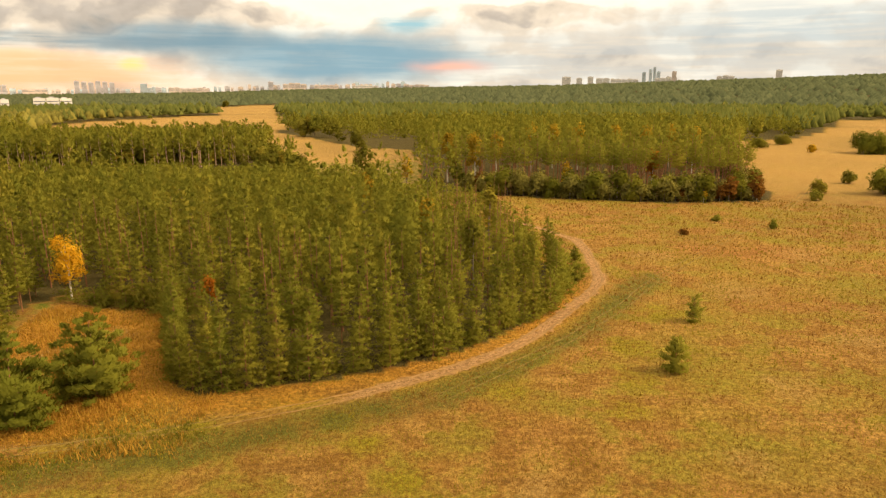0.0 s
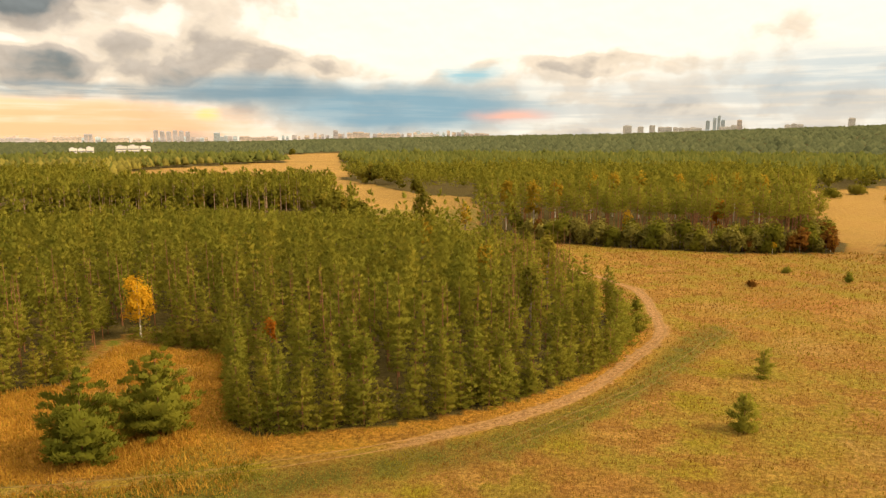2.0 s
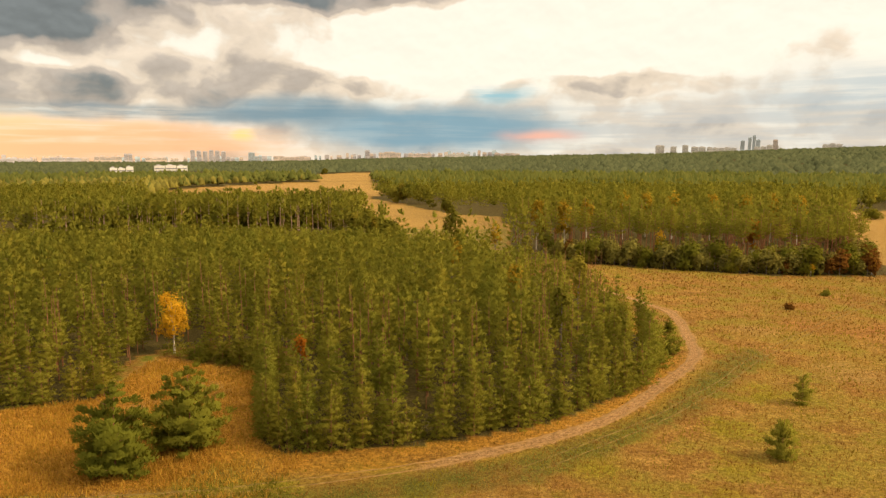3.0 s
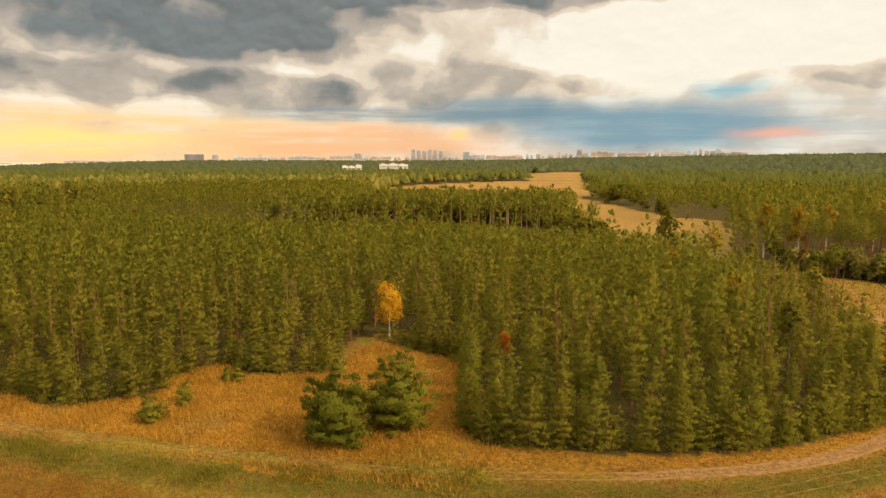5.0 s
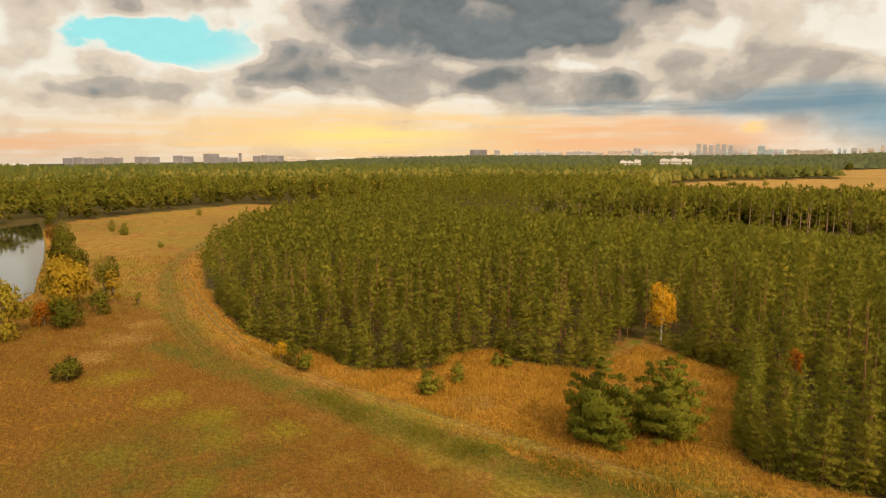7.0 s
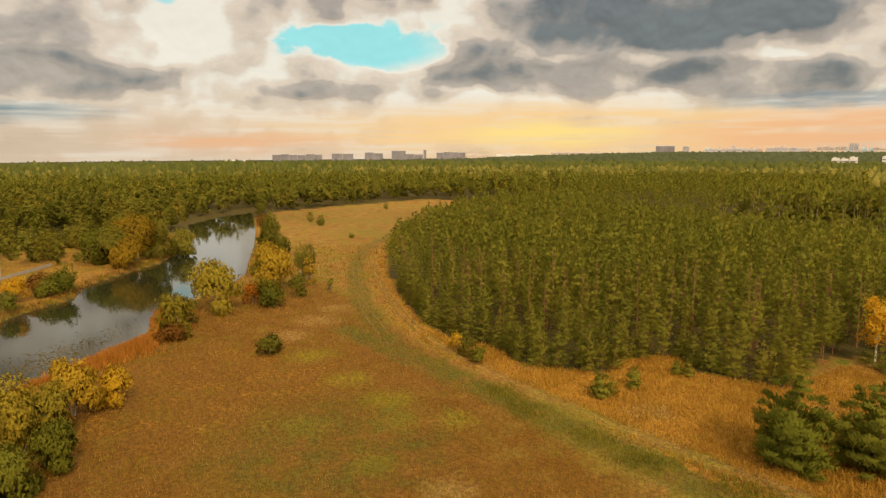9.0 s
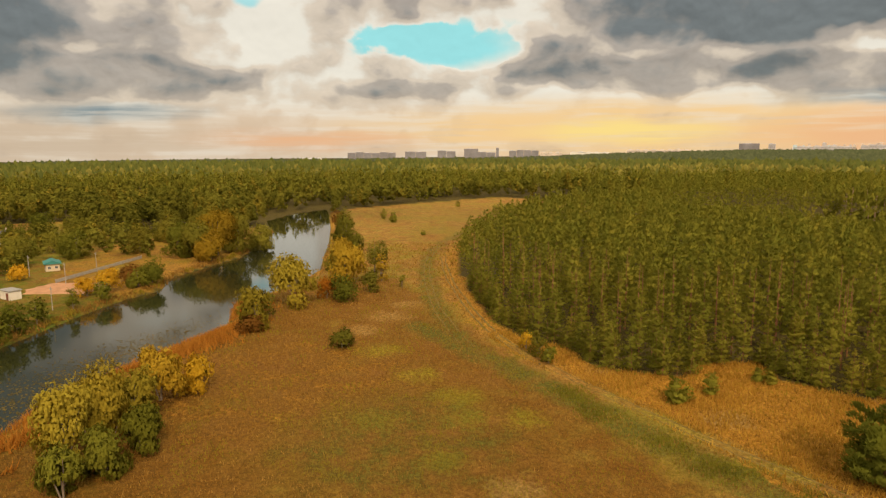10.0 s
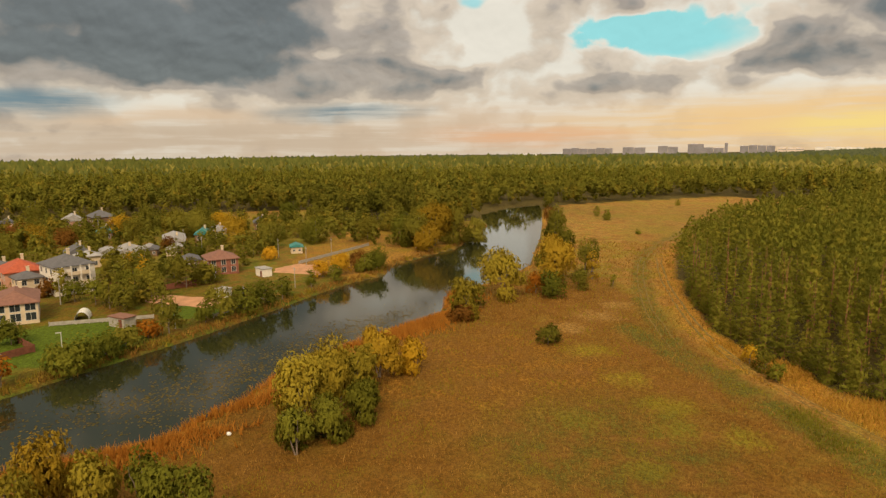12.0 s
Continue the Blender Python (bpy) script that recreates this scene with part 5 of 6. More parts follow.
house(-238, -111, 20, 13, 6, 3.0, 1.6, WALL_WHITE, ROOF_PALE, "long low house with pale sheet roof", 1, hip=False, cols=4)
house(-283, -99, 15, 9, 6, 3.2, 2.2, WALL_WOOD, ROOF_TEAL, "wooden house with a teal metal roof", 1, hip=False)
house(-294, -96, 15, 12, 6, 3.2, 1.8, WALL_CREAM, ROOF_PALE, "low cream house with a pale roof", 1, hip=False)
house(-322, -84, 15, 10, 7, 3.5, 2.4, WALL_WOOD, ROOF_GREY, "wooden house with dark roof among trees", 1, hip=False)
house(-291, -145, 25, 8, 6, 3.2, 2.2, WALL_WOOD, ROOF_TEAL, "wooden house with a teal roof among trees", 1, hip=False)
house(-325, -209, 30, 9, 7, 3.4, 2.4, WALL_BRICK, ROOF_GREY, "brick cottage with a grey gable roof", 1, hip=False)
house(-292, -187, 25, 9, 7, 3.4, 2.2, WALL_CREAM, ROOF_RED, "cream cottage with a red gable roof", 1, hip=False)
house(-388, -232, 30, 12, 9, 6, 3, WALL_BRICK, ROOF_GREY, "two-storey brick house at the wood's edge")
house(-250, -98, 20, 6, 4, 2.6, 1.0, WALL_WOOD, ROOF_PALE, "small shed with a pale roof", 1, hip=False, name="shed", cols=2, chimney=False, win=(0.7, 0.7))
house(-248, -52, 15, 6, 4, 2.6, 1.0, WALL_CREAM, ROOF_TEAL, "small shed with a bluish roof", 1, hip=False, name="shed", cols=2, chimney=False, win=(0.7, 0.7))
house(-247, -107, 20, 7, 4, 2.6, 1.2, WALL_WHITE, ROOF_PALE, "white shed among garden trees", 1, hip=False, name="shed", cols=2, chimney=False, win=(0.7, 0.7))

for x, y, turn, w_, d_, roof, wall in ((-240, -119, 25, 9, 5, ROOF_PALE, WALL_WHITE), (-246, -115, 20, 10, 5, ROOF_PALE, WALL_WOOD), (-243, -109.5, 30, 8, 5, ROOF_PALE, WALL_WHITE), (-245, -105, 15, 7, 4, ROOF_GREY, WALL_WOOD),
                                       (-244, -97.5, 20, 5, 3.5, ROOF_PALE, WALL_CREAM), (-226, -101, 20, 6, 3.5, ROOF_PALE, WALL_WHITE), (-274, -108, 22, 14, 8, ROOF_PALE, WALL_WOOD), (-301, -100, 15, 10, 6, ROOF_PALE, WALL_CREAM), (-221, -82, 25, 9, 5, ROOF_GREY, WALL_WOOD)):
    house(x, y, turn, w_, d_, 2.2 + 0.06 * w_, 0.11 * w_, wall, roof, "low garden house with a sheet roof among trees", 1, hip=False, name="garden_house", cols=2, chimney=False, win=(0.8, 0.8))


def flat_hut(x, y, turn, w_, d_, h, wall, label, name="shed"):
    top = thing(name, label, "shed", at=pose(x, y, 0, 0, 0, turn))
    bm = bmesh.new()
    box(bm, -w_ / 2, -d_ / 2, -0.2, w_ / 2, d_ / 2, h)
    part("wall", bm, wall, top)
    bm = bmesh.new()
    box(bm, -w_ / 2 - 0.25, -d_ / 2 - 0.25, h + 0.003, w_ / 2 + 0.25, d_ / 2 + 0.25, h + 0.2)
    part("roof", bm, ROOF_BROWN if wall == CONCRETE else ROOF_PALE, top)
    bm = bmesh.new()
    box(bm, -0.5, -0.05, 0, 0.5, 0.05, 1.9)
    d = part("door", bm, TIMBER, top)
    d.location = (w_ * 0.25, -d_ / 2 - 0.05, 0)


flat_hut(-146, -70.5, 62, 5.2, 3, 2.2, CONCRETE, "low concrete garage by the lawn")
flat_hut(-174.5, -56.5, 60, 3.2, 2.4, 2.2, FILM, "small white hut near the bank")
flat_hut(-203, -53, 40, 5, 3, 2.4, WALL_WHITE, "small white hut on the clay yard")
flat_hut(-203, -70, 30, 9, 2.2, 1.6, WALL_WHITE, "low white outbuilding before the brick house")

# pale bag on the near bank
bag = bmesh.new()
bmesh.ops.create_icosphere(bag, subdivisions=3, radius=0.34)
for v in bag.verts:
    d = v.co.normalized()
    v.co = (d.x * 0.42 + 0.05 * math.sin(d.y * 7), d.y * 0.32 + 0.04 * math.sin(d.z * 9 + d.x * 5), 0.22 + d.z * 0.24 * (1 + 0.3 * math.sin(d.x * 6)))
me = bpy.data.meshes.new("plastic_bag")
bag.to_mesh(me)
bag.free()
me.materials.append(FILM)
tagged(new("plastic_bag", me), "small white plastic bag lying in the bank grass", "bag").matrix_world = pose(-87.7, -28.9, float(height(np.array([-87.7]), np.array([-28.9]))[0]), 0, 0, 30)

# garden tunnel
tunnel = thing("garden_tunnel", "rounded white film garden tunnel", "greenhouse", at=pose(-153, -83, 0, 0, 0, 20))
a_ = np.linspace(0, np.pi, 9)
prof = np.stack([np.cos(a_) * 1.5, np.sin(a_) * 2.0], 1)
v_ = np.array([(xx, p[0], p[1]) for xx in (-2.4, 2.4) for p in prof])
f_ = np.array([(i, i + 1, i + 10, i + 9) for i in range(8)])
part("cover", mesh_of("cover", v_, f_, FILM), None, tunnel)
for xx in (-2.4, 0, 2.4):
    part("hoop", mesh_of("hoop", *tube([(xx, p[0] * 1.02, p[1] * 1.02) for p in prof], [0.04] * 9, 4), STEEL), None, tunnel)


def patch(x, y, w_, d_, turn, mat, name, label):
    g = np.random.default_rng(int(abs(x)))
    a = np.linspace(0, 6.283, 28, endpoint=False)
    r = 1 + g.normal(0, 0.06, 28)
    sq = np.maximum(np.abs(np.cos(a)), np.abs(np.sin(a)))
    v = np.stack([np.cos(a) / sq ** 0.7 * r * w_ / 2, np.sin(a) / sq ** 0.7 * r * d_ / 2, np.full(28, 0.06)], 1)
    v = np.concatenate([v, v * [1.03, 1.03, 0] + [0, 0, -0.05]])
    bm = bmesh.new()
    vs = [bm.verts.new(p) for p in v]
    bm.faces.new(vs[:28])
    for i in range(28):
        bm.faces.new((vs[i + 28], vs[(i + 1) % 28 + 28], vs[(i + 1) % 28], vs[i]))
    me = bpy.data.meshes.new(name)
    bm.to_mesh(me)
    bm.free()
    me.materials.append(mat)
    ob = tagged(new(name, me), label, name.replace("_", " "), kind="structure")
    ob.matrix_world = pose(x, y, 0, 0, 0, turn)


patch(-170, -66, 9, 22, -20, CLAY, "clay_yard", "bare pinkish clay yard between gardens")
patch(-213, -41, 16, 20, -20, CLAY, "clay_yard", "bare pinkish clay yard by the river")


def fence(a, b, h, mat, label, step=2.5, boards=True):
    a, b = np.array(a, float), np.array(b, float)
    n_ = max(2, int(np.hypot(*(b - a)) / step))
    top = thing("fence", label, "fence", at=pose(a[0], a[1], 0, 0, 0, math.degrees(math.atan2(b[1] - a[1], b[0] - a[0]))))
    length = float(np.hypot(*(b - a)))
    for i in range(n_ + 1):
        bm = bmesh.new()
        box(bm, -0.07, -0.07, -0.2, 0.07, 0.07, h + 0.1)
        p = part("post", bm, mat, top)
        p.location = (length * i / n_, 0, 0)
    for i in range(n_):
        bm = bmesh.new()
        box(bm, length * i / n_ + 0.08, -0.025, 0.15 if boards else h - 0.2, length * (i + 1) / n_ - 0.08, 0.025, h)
        part("panel", bm, mat, top)


fence((-119, -84), (-127, -79), 1.6, TIMBER, "dark red timber fence round a terrace")
fence((-127, -79), (-133, -86), 1.6, TIMBER, "dark red timber fence round a terrace")
fence((-146, -87), (-152, -66), 1.0, CONCRETE, "low pale garden wall along the lawn")
fence((-182, -76), (-190, -68), 1.8, TIMBER, "reddish timber fence among garden trees")
fence((-196, -86), (-188, -96), 1.8, TIMBER, "reddish timber fence behind the white house")
fence((-222, -46), (-262, -26), 1.2, CONCRETE, "long pale fence running up from the clay yard", 4)
fence((-152, -52), (-170, -45), 0.9, CONCRETE, "pale low fence along the river path", 3)
flat_hut(-122, -86, 50, 6, 4, 1.2, TIMBER, "low timber platform by the lawn", "terrace_hut")


def pole(x, y, h, lamp, label):
    top = thing("lamp_post" if lamp else "utility_pole", label, "lamp post" if lamp else "pole", at=pose(x, y, 0, 0, 0, 30))
    part("pole", mesh_of("pole", *tube([(0, 0, -0.3), (0, 0, h / 2), (0, 0, h)], [0.13, 0.11, 0.08], 6), STEEL if lamp else CONCRETE), None, top)
    bm = bmesh.new()
    if lamp:
        box(bm, -0.1, -0.9, h - 0.05, 0.1, 0.1, h + 0.12)
        part("lamp_head", bm, STEEL, top)
    else:
        box(bm, -0.9, -0.06, h - 0.7, 0.9, 0.06, h - 0.55)
        part("crossarm", bm, CONCRETE, top)


for x, y, h, lm in ((-143, -57.5, 4.5, True), (-126, -73, 4.2, True), (-220, -43, 6.5, False), (-184.5, -39.5, 6, False), (-160, -47, 6, False), (-243, -38, 6, False), (-205, -30, 5, True), (-236, -56, 7, False),
                    (-238, -84, 8, False), (-258, -98, 8, False), (-296, -150, 8, False), (-167, -96, 7, False)):
    pole(x, y, h, lm, "pale street lamp by the river gardens" if lm else "concrete utility pole in the village")

# garden trees and bank thickets
BANK_THICKETS = [
    (-158.8, -45.8, 6.4, 10, LEAF_GREEN), (-139.5, -57.5, 9.3, 6, LEAF_OLIVE), (-136, -60.5, 4.0, 6, LEAF_ORANGE), (-117.7, -66.8, 4.8, 11, LEAF_GREEN), (-124, -63.5, 4.4, 7, LEAF_GREEN), (-130, -62.5, 4.0, 7, LEAF_OLIVE),
    (-153, -50.5, 6.9, 9, LEAF_OLIVE), (-165, -43, 6.0, 7, LEAF_GREEN), (-171, -40, 6.2, 6, LEAF_GREEN), (-148, -52.5, 5, 6, LEAF_GREEN), (-163, -46, 3, 4, LEAF_RUST), (-160, -76.6, 7.1, 7, LEAF_OLIVE),
    (-166.4, -86.7, 6.6, 7.4, LEAF_GREEN), (-172, -74.7, 7.6, 8, LEAF_OLIVE), (-186, -70.8, 9.0, 10, LEAF_OLIVE), (-195, -86, 9.0, 7, LEAF_OLIVE), (-232, -84, 7.0, 8, LEAF_GREEN), (-221, -64.7, 7.7, 6, LEAF_OLIVE),
]
YARD_TREES = [
    (-176.8, -105, 4.8, 7, LEAF_RUST), (-132.5, -87, 4.7, 8, LEAF_GREEN), (-108, -73.5, 6.0, 5.5, LEAF_ORANGE), (-221, -108, 5.5, 8, LEAF_OLIVE), (-264, -160, 9.1, 14, LEAF_GOLD), (-256, -143, 7.7, 12, LEAF_RUST),
    (-281, -177, 6, 15, LEAF_RUST), (-258, -64, 10, 11, LEAF_OLIVE), (-274, -82, 10.7, 14, LEAF_GOLD), (-293, -103, 10, 16, LEAF_OLIVE), (-279, -28, 9.7, 14, LEAF_OLIVE), (-157, -66, 7.6, 5, LEAF_OLIVE),
    (-193, -67, 5.5, 10, LEAF_GREEN), (-201, -80, 8, 8, LEAF_OLIVE), (-206, -92, 9, 9, LEAF_OLIVE), (-178, -82, 8, 8, LEAF_GREEN), (-183, -79, 9, 7, LEAF_OLIVE), (-170, -94, 6, 7, LEAF_GREEN),
]
ORCHARD_TREES = [
    (-236, -124, 6, 8, LEAF_OLIVE), (-250, -101, 6, 7, LEAF_RUST), (-286, -130, 9, 13, LEAF_OLIVE), (-300, -142, 9, 13, LEAF_YELLOW), (-236, -152, 8, 11, LEAF_OLIVE), (-205, -118, 6, 7, LEAF_OLIVE),
    (-198, -124, 5, 8, LEAF_RUST), (-310, -120, 10, 14, LEAF_OLIVE), (-330, -140, 10, 15, LEAF_OLIVE), (-300, -75, 9, 12, LEAF_OLIVE), (-290, -60, 8, 10, LEAF_OLIVE), (-312, -100, 10, 13, LEAF_YELLOW),
    (-345, -120, 11, 15, LEAF_OLIVE), (-345, -75, 10, 14, LEAF_GREEN), (-335, -60, 9, 13, LEAF_OLIVE), (-310, -20, 9, 13, LEAF_OLIVE), (-300, 0, 10, 13, LEAF_YELLOW), (-325, -5, 11, 14, LEAF_OLIVE),
]
UPPER_TREES = [
    (-250, -172, 8, 12, LEAF_OLIVE), (-270, -195, 8, 13, LEAF_OLIVE), (-345, -205, 10, 14, LEAF_OLIVE), (-320, -225, 10, 14, LEAF_YELLOW), (-230, -58, 5, 7, LEAF_YELLOW), (-240, -66, 6, 8, LEAF_OLIVE),
    (-243, -80, 7, 8, LEAF_OLIVE), (-210, -97, 7, 6, LEAF_YELLOW), (-186, -88, 8.5, 5, LEAF_OLIVE), (-189, -84, 9, 5, LEAF_YELLOW), (-182, -91, 8, 5, LEAF_OLIVE), (-200, -95, 8, 5, LEAF_OLIVE),
    (-162, -81, 7.5, 5, LEAF_OLIVE), (-166, -77, 8, 5, LEAF_OLIVE), (-168, -81, 7.5, 5, LEAF_GREEN), (-140, -100, 5, 6, LEAF_GREEN), (-163, -107, 6, 7, LEAF_OLIVE),
]
for i, (x, y, h, wd, m) in enumerate(BANK_THICKETS + YARD_TREES + ORCHARD_TREES + UPPER_TREES):
    leafy_at(x, y, h, wd, 800 + i, m, "leafy garden tree in autumn colour" if h > 5 else "leafy bush on the village bank", "garden_tree" if h > 5 else "bush", "tree" if h > 5 else "bush", n=9, low=0.1, count=3.8, size=0.32)
gen = np.random.default_rng(61)
fill_x, fill_y = gen.uniform(-345, -165, 1500), gen.uniform(-240, -5, 1500)
taken = np.array([(o.matrix_world.translation.x, o.matrix_world.translation.y) for o in scene.objects if o.parent is None and o.name.split(".")[0] in ("house", "shed", "garden_house", "clay_yard")])
spare = np.min(np.hypot(fill_x[:, None] - taken[:, 0], fill_y[:, None] - taken[:, 1]), 1) > 8.5
spare &= (reach(RIVER, fill_x, fill_y, True) > 20) & (gen.uniform(0, 1, 1500) < np.clip((np.hypot(fill_x, fill_y) - 225) / 110, 0.5, 0.9)) & ~((fill_x > -262) & (fill_y > -62)) & ~((fill_x > -185) & (fill_y > -74))
canopy("garden_trees", "orchard trees and bushes filling the village gardens", fill_x[spare], fill_y[spare], gen, [far_clump(900 + i, 4.6 + i * 1.1, 4.6, 16, 0.1, 0.13) for i in range(5)], (0.7, 1.25), LEAF_MIXED)

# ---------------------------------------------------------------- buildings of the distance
# sunlight is mixed into the warm facade, distance haze into grey and blue
CITY_SUNLIT = plain("sunlit_far_facade", (0.74, 0.62, 0.52), 0.9, 0.15, 0.02, 0.0)
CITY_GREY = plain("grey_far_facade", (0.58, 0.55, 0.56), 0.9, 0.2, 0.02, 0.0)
# facade darkened for blocks that stand in silhouette against the sky
CITY_SHADED = plain("shaded_far_facade", (0.27, 0.25, 0.26), 0.9, 0.2, 0.02, 0.0)
CITY_HAZE_BLUE = plain("haze_blue_far_tower", (0.58, 0.70, 0.76), 0.6, 0.2, 0.02, 0.0)
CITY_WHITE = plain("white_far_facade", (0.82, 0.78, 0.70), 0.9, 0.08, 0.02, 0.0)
BAND = plain("far_window_band", (0.24, 0.24, 0.26), 0.5, 0.2, 0.02, 0.0)


def far_block(az, wide, base, top_el, r, mat, label, name="apartment_block", deep=16.0, sections=1, bands=99):
    """A far building, given by bearing, angular width, base and top elevation, and distance."""
    a = radians(az)
    x, y = -math.sin(a) * r, math.cos(a) * r
    z0 = EYE + r * math.tan(radians(base)) - 4
    h = EYE + r * math.tan(radians(top_el)) - z0
    w_ = r * radians(wide)
    top = thing(name, label, "building", at=pose(x, y, z0, 0, 0, az))
    g = np.random.default_rng(int(az * 100) % 9999)
    for i in range(sections):
        hh = h * (1 if sections == 1 else g.uniform(0.72, 1.0))
        x0, x1 = -w_ / 2 + w_ * i / sections, -w_ / 2 + w_ * (i + 1) / sections - (1.5 if sections > 1 else 0)
        bm = bmesh.new()
        box(bm, x0, -deep / 2, -40, x1, deep / 2, hh)
        part("wall", bm, mat, top)
        bm = bmesh.new()
        box(bm, x0 + 0.2 * (x1 - x0), -deep / 4, hh, x0 + 0.6 * (x1 - x0), deep / 4, hh + 2.5)
        part("roof", bm, CITY_GREY, top)
        for k in range(1, min(bands + 1, int(hh / 6))):
            bm = bmesh.new()
            box(bm, x0 + 1, -deep / 2 - 0.3, k * 6, x1 - 1, -deep / 2 - 0.01, k * 6 + 2.2)
            part("window_band", bm, BAND, top)


for i in range(6):
    far_block(28.3 - i * 0.47, 0.34, -0.25, 0.70 - 0.05 * (i % 3), 4300, CITY_GREY, "tall pale tower block on the hazy skyline", "tower_block")
far_block(23.75, 0.5, -0.15, 0.52, 4400, CITY_HAZE_BLUE, "cluster of towers tinted haze blue on the skyline", "tower_block")
far_block(23.2, 0.6, -0.15, 0.36, 4400, CITY_HAZE_BLUE, "cluster of towers tinted haze blue on the skyline", "tower_block", sections=2)
far_block(33.0, 0.6, -0.1, 0.42, 4300, CITY_GREY, "tall slab block on the hazy skyline", sections=2)
far_block(34.4, 1.9, -0.1, 0.25, 4300, CITY_SUNLIT, "row of apartment blocks on the hazy skyline", sections=5)
far_block(31.0, 1.6, -0.1, 0.12, 4300, CITY_SUNLIT, "row of low blocks on the hazy skyline", sections=4)
far_block(20.5, 3.0, -0.05, 0.25, 4300, CITY_SUNLIT, "row of low blocks on the hazy skyline", sections=7)
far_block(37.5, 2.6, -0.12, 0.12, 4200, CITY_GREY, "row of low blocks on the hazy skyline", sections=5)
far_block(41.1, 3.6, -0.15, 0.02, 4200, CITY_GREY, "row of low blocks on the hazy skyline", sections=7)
far_block(46.2, 1.46, -0.12, 0.23, 3900, CITY_SHADED, "flat-topped slab block darkened as a silhouette above the woods", sections=1)
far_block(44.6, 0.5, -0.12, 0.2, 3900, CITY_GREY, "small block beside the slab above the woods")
far_block(52.9, 5.0, -0.40, -0.18, 3800, CITY_SUNLIT, "long line of blocks above the woods", sections=8)
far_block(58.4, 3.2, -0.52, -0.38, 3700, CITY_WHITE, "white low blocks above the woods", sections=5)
far_block(61.6, 1.8, -0.62, -0.40, 3600, CITY_SUNLIT, "row of pale blocks above the woods", sections=3)
gen = np.random.default_rng(91)
for az in np.arange(3.0, 43.0, 0.42):
    ridge_ = float(np.interp(az, HILL_AZ, HILL_EL))
    tall_ = gen.choice([0.10, 0.14, 0.20, 0.30], p=[0.35, 0.3, 0.22, 0.13])
    far_block(az + gen.uniform(-0.15, 0.15), gen.uniform(0.14, 0.42), ridge_ - 0.1, ridge_ + 0.06 + tall_, 4500 + gen.uniform(0, 300), (CITY_GREY, CITY_SUNLIT, CITY_SUNLIT, CITY_HAZE_BLUE)[gen.integers(4)], "pale apartment block in the haze of the skyline", bands=2)
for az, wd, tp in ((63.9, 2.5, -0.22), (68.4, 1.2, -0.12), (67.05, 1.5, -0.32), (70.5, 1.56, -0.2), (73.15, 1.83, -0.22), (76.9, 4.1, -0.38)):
    far_block(az, wd, -0.72, tp, 3600, CITY_SHADED, "long apartment block darkened as a silhouette above the woods", sections=max(1, int(wd * 1.6)))
far_block(66.15, 0.24, -0.6, -0.05, 3600, CITY_SHADED, "single tower above the woods", "tower_block")
for az, wd, b, tp, m in ((14.2, 0.4, 0.25, 0.72, CITY_GREY), (12.3, 1.9, 0.22, 0.66, CITY_SUNLIT), (9.7, 2.0, 0.25, 0.50, CITY_SUNLIT), (6.5, 2.2, 0.3, 0.46, CITY_WHITE), (2.2, 2.1, 0.3, 0.52, CITY_SUNLIT)):
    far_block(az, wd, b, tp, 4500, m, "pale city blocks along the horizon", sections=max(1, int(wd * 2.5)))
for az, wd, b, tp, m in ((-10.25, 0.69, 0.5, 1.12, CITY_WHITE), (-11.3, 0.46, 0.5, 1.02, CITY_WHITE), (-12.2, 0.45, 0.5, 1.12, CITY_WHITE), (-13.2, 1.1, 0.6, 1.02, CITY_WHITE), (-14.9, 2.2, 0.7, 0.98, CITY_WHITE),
                         (-18.1, 1.7, 0.7, 1.10, CITY_WHITE), (-18.7, 0.34, 0.7, 1.50, CITY_SUNLIT), (-22.5, 1.3, 0.9, 1.2, CITY_WHITE), (-26.2, 0.45, 1.0, 1.55, CITY_WHITE), (-1.8, 0.7, -0.1, 0.38, CITY_WHITE)):
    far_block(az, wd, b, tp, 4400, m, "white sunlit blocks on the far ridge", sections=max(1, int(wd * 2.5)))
for az, wd, tp in ((-16.4, 0.3, 1.45), (-16.9, 0.25, 1.7), (-17.2, 0.22, 1.85), (-17.5, 0.3, 1.5)):
    far_block(az, wd, 0.8, tp, 4500, CITY_HAZE_BLUE, "towers paled to a haze blue", "tower_block")
for az, wd, b, tp in ((29.95, 2.5, -1.25, -0.50), (33.5, 1.7, -1.2, -0.60)):
    far_block(az, wd, b, tp, 1800, CITY_WHITE, "long bright white building among the far trees", "white_building", 20, 3)
far_block(106, 0.5, -1.1, -0.95, 1500, CITY_WHITE, "small white house on the wooded ridge", "far_house")
far_block(82.0, 1.8, -0.95, -0.86, 2300, CITY_WHITE, "white cottages on the wooded ridge", "far_house", sections=5)

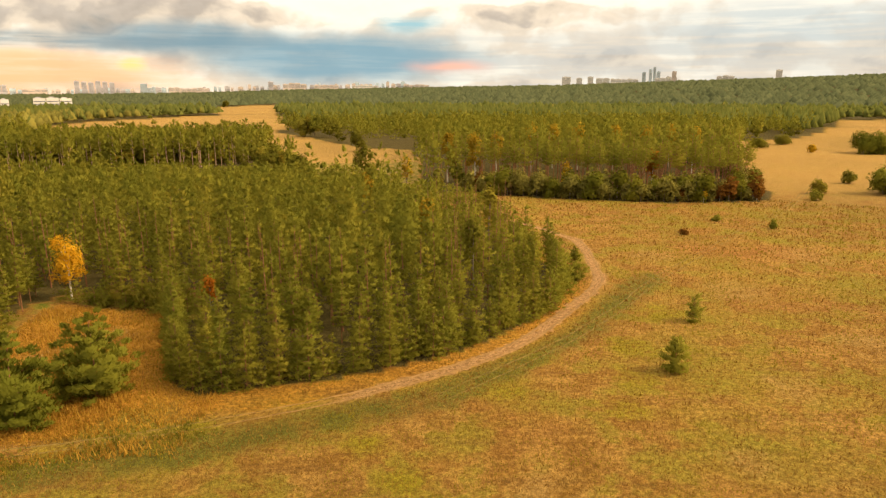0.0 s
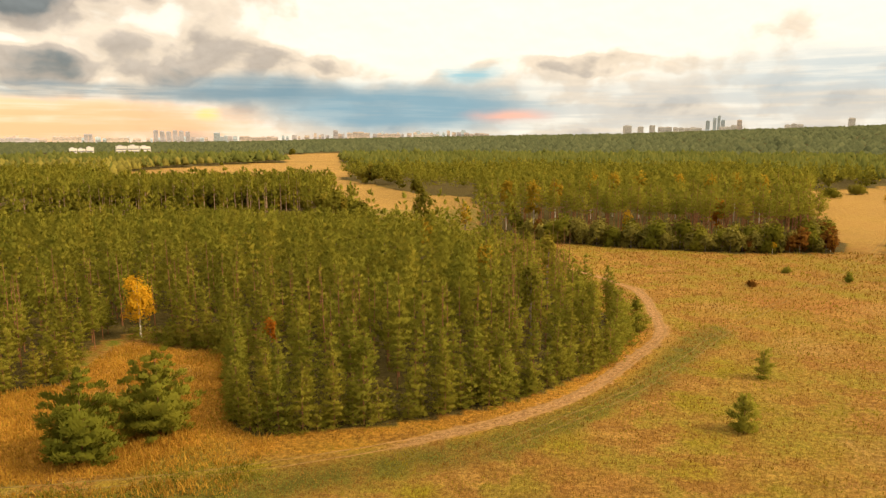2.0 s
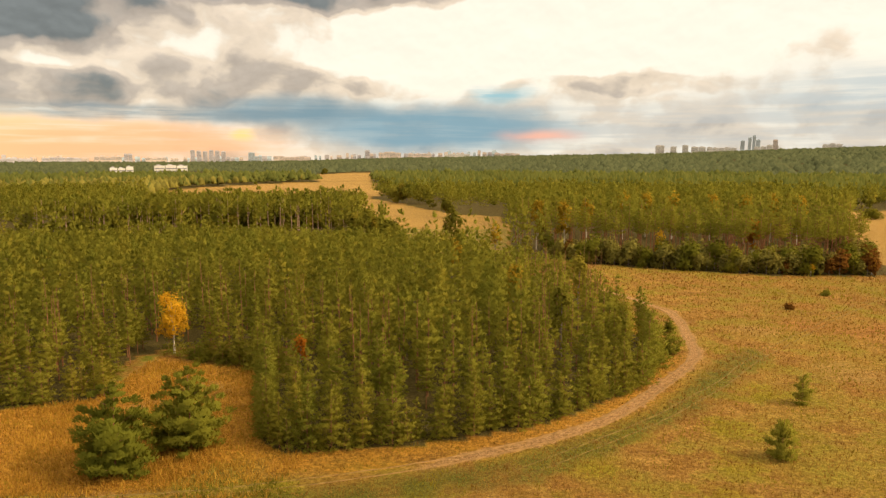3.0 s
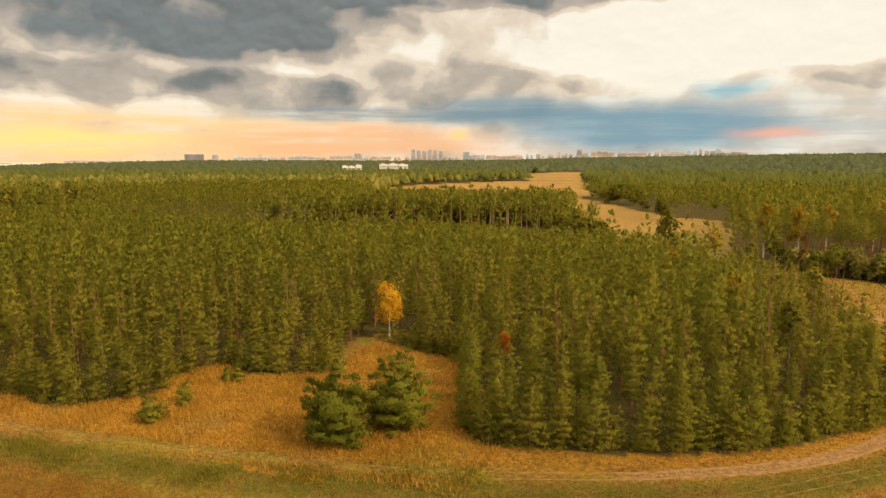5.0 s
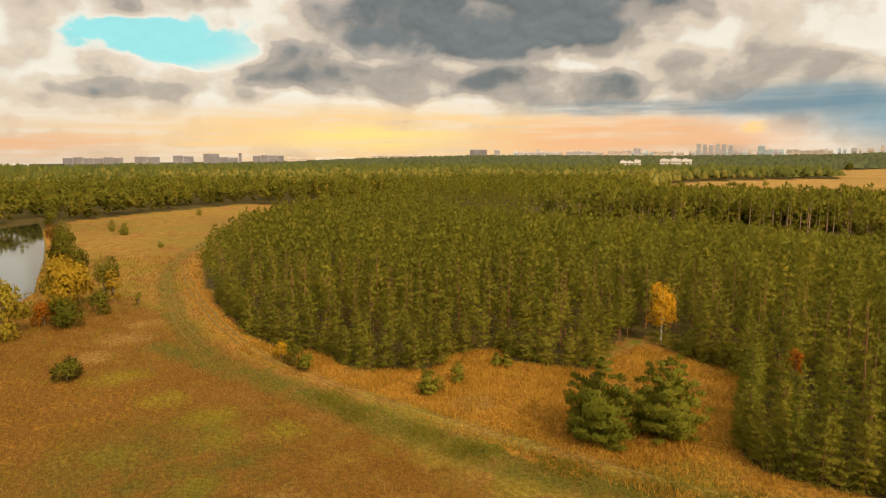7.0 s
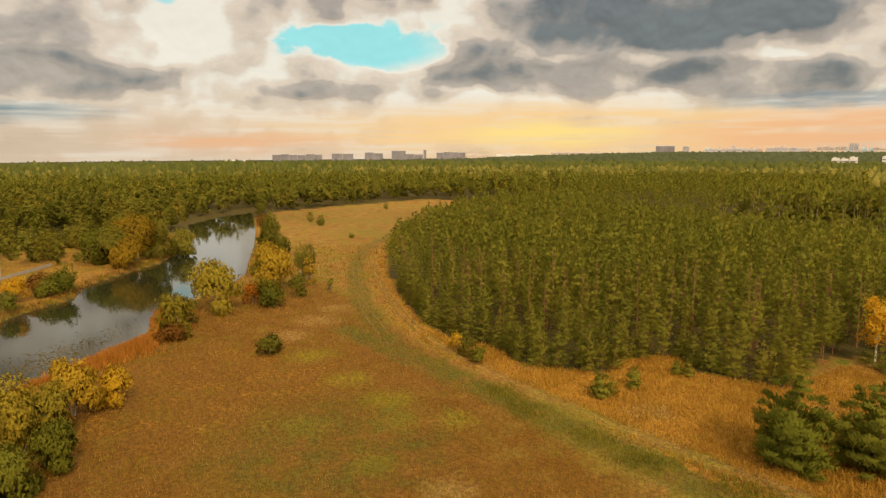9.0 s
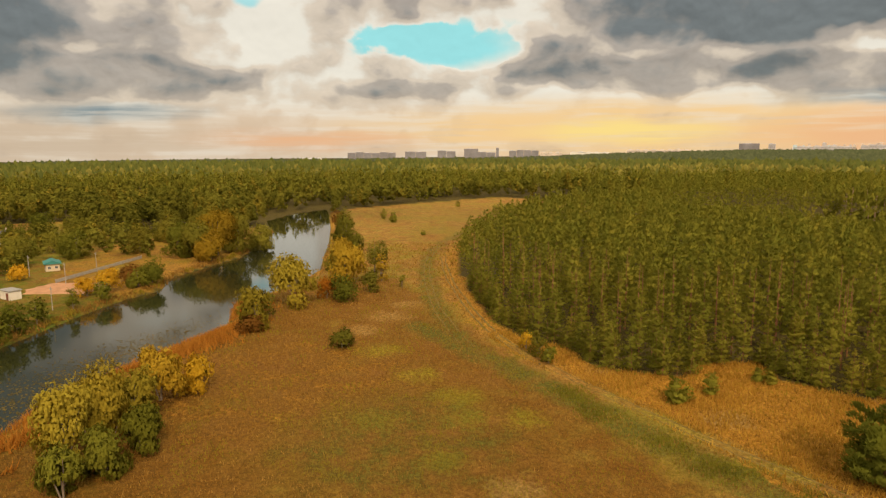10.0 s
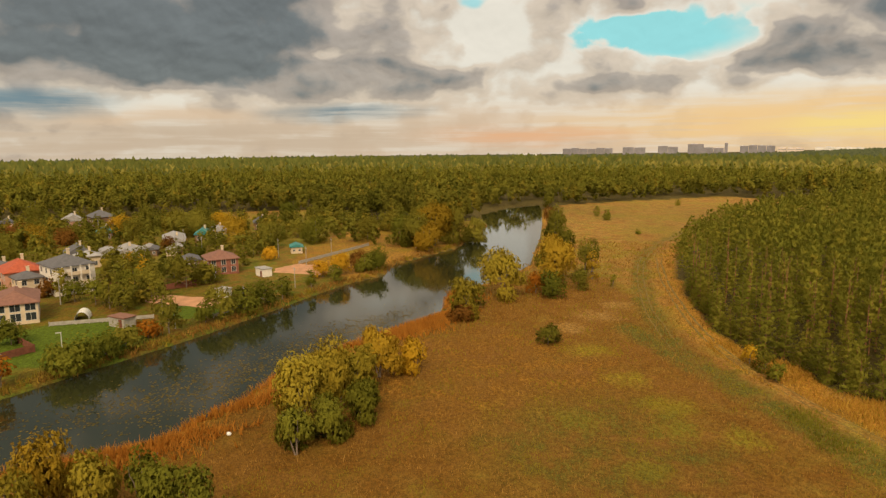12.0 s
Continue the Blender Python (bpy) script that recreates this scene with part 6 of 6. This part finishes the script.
# ---------------------------------------------------------------- grass, reeds, water lilies
def tufts(x, y, z, h, wd, gen, blades):
    n_ = len(x) * blades
    cx, cy, cz = (np.repeat(k_, blades) for k_ in (x, y, z))
    a, lean = gen.uniform(0, 6.283, n_), gen.normal(0, 0.35, (n_, 2))
    hh, ww = np.repeat(h, blades) * gen.uniform(0.6, 1.25, n_), np.repeat(wd, blades) * gen.uniform(0.6, 1.2, n_)
    ox, oy = gen.normal(0, 0.5, n_) * ww, gen.normal(0, 0.5, n_) * ww
    v = np.empty((n_, 3, 3))
    v[:, 0] = np.stack([cx + ox - np.cos(a) * ww / 2, cy + oy - np.sin(a) * ww / 2, cz - 0.05], 1)
    v[:, 1] = np.stack([cx + ox + np.cos(a) * ww / 2, cy + oy + np.sin(a) * ww / 2, cz - 0.05], 1)
    v[:, 2] = np.stack([cx + ox + lean[:, 0] * hh, cy + oy + lean[:, 1] * hh, cz + hh], 1)
    return v.reshape(-1, 3), np.arange(n_ * 3).reshape(-1, 3)


gen = np.random.default_rng(71)
n_ = 190000
r = 36 + 240 * gen.uniform(0, 1, n_) ** 1.8
a = np.radians(gen.uniform(-40, 126, n_))
x, y = -np.sin(a) * r, np.cos(a) * r
ok = inside(OPEN, x, y) & (reach(TRACK, x, y) > 1.6)
x, y = x[ok], y[ok]
size_ = np.hypot(x, y) / 60
tagged(new("dry_grass", mesh_of("dry_grass", *tufts(x, y, np.zeros(len(x)), 0.26 + 0.10 * size_, 0.11 * size_, gen, 1), DRY_GRASS)), "tufts of dry straw-coloured meadow grass", "grass", kind="stuff")
c = resample(NEAR_BANK[2:9], 0.12)
c = np.concatenate([c + gen.normal(0, 3.0, c.shape) + [2.4, 2.6] for _ in range(7)])
wave = np.sin(c[:, 0] * 0.21) + np.sin(c[:, 0] * 0.53 + c[:, 1] * 0.31) + gen.normal(0, 0.5, len(c))
ok = ~inside(RIVER, c[:, 0], c[:, 1]) & (wave > -0.4)
c = c[ok]
tagged(new("reeds", mesh_of("reeds", *tufts(c[:, 0], c[:, 1], height(c[:, 0], c[:, 1]), np.full(len(c), 1.3), np.full(len(c), 0.22), gen, 3), REED)), "rusty orange reeds along the near bank", "reeds", kind="stuff")
c = resample([(-95, 53), (-78, 54.5), (-63, 57.5), (-52, 63), (-39, 68), (-30, 73)], 0.05)
c = np.concatenate([c + gen.normal(0, 1.9, c.shape) for _ in range(5)])
ok = np.sin(c[:, 0] * 0.23 + c[:, 1] * 0.4) + np.sin(c[:, 0] * 0.61 + 1) + gen.normal(0, 0.9, len(c)) > 0.1
c = c[ok]
tagged(new("weeds", mesh_of("weeds", *tufts(c[:, 0], c[:, 1], np.zeros(len(c)), np.full(len(c), 0.45), np.full(len(c), 0.15), gen, 2), WEED)), "low green weeds along the overgrown track", "weeds", kind="stuff")
c = np.concatenate([resample(FAR_BANK[3:14], 0.5) + gen.normal(0, 0.7, (len(resample(FAR_BANK[3:14], 0.5)), 2)) + [-0.8, -1.0] for _ in range(2)])
tagged(new("bank_grass", mesh_of("bank_grass", *tufts(c[:, 0], c[:, 1], height(c[:, 0], c[:, 1]), np.full(len(c), 0.9), np.full(len(c), 0.35), gen, 3), DRY_GRASS)), "ragged brown grass along the far bank", "grass", kind="stuff")

cx_, cy_ = gen.uniform(-128, -30, 60000), gen.uniform(54, 118, 60000)
ok = inside(OPEN, cx_, cy_) & (reach(TRACK, cx_, cy_) > 1.0) & (cy_ > 56 + 0.16 * (cx_ + 100)) & (np.minimum(reach(WOOD_EDGE, cx_, cy_), reach(WOOD_EDGE_WEST, cx_, cy_)) < 34)
cx_, cy_ = cx_[ok], cy_[ok]
tall_ = 0.45 + 0.45 * (np.sin(cx_ * 0.33 + cy_ * 0.21) > -0.2) * gen.uniform(0.4, 1.0, len(cx_))
tagged(new("tall_grass", mesh_of("tall_grass", *tufts(cx_, cy_, np.zeros(len(cx_)), tall_, np.full(len(cx_), 0.20), gen, 1), STRAW)), "tall dry ochre grass on the clearing by the wood", "grass", kind="stuff")

LILY = foliage("lily_leaves", (0.09, 0.072, 0.02), (0.24, 0.17, 0.05))
lx, ly = [], []
for x, y, sx, sy, k_ in ((-112, -36, 12, 6, 900), (-128, -28, 12, 6, 700), (-142, -20, 9, 4, 700), (-104, -46, 10, 7, 500), (-150, -12, 7, 4, 300), (-98, -56, 9, 6, 260), (-125, -38, 14, 6, 300), (-160, -8, 8, 4, 200)):
    lx.append(gen.normal(x, sx, k_))
    ly.append(gen.normal(y, sy, k_) + (lx[-1] - x) * -0.55)
lx, ly = np.concatenate(lx), np.concatenate(ly)
ok = inside(RIVER, lx, ly) & (reach(RIVER, lx, ly, True) > 0.8)
lx, ly = lx[ok], ly[ok]
ang = np.arange(6) * 1.047
rad = gen.uniform(0.08, 0.24, len(lx))
v = np.stack([lx[:, None] + np.cos(ang) * rad[:, None] * gen.uniform(0.8, 1.5, (len(lx), 1)), ly[:, None] + np.sin(ang) * rad[:, None], np.repeat(-1.185 + gen.uniform(0, 0.02, (len(lx), 1)), 6, 1)], -1)
f = np.arange(len(lx) * 6).reshape(-1, 6)
tagged(new("water_lilies", mesh_of("water_lilies", v.reshape(-1, 3), f, LILY)), "floating yellowing water-lily leaves", "water lilies", kind="stuff")

for proto in edge_pines + inner_pines + skirt + tall + belt:
    drop_thing(proto)
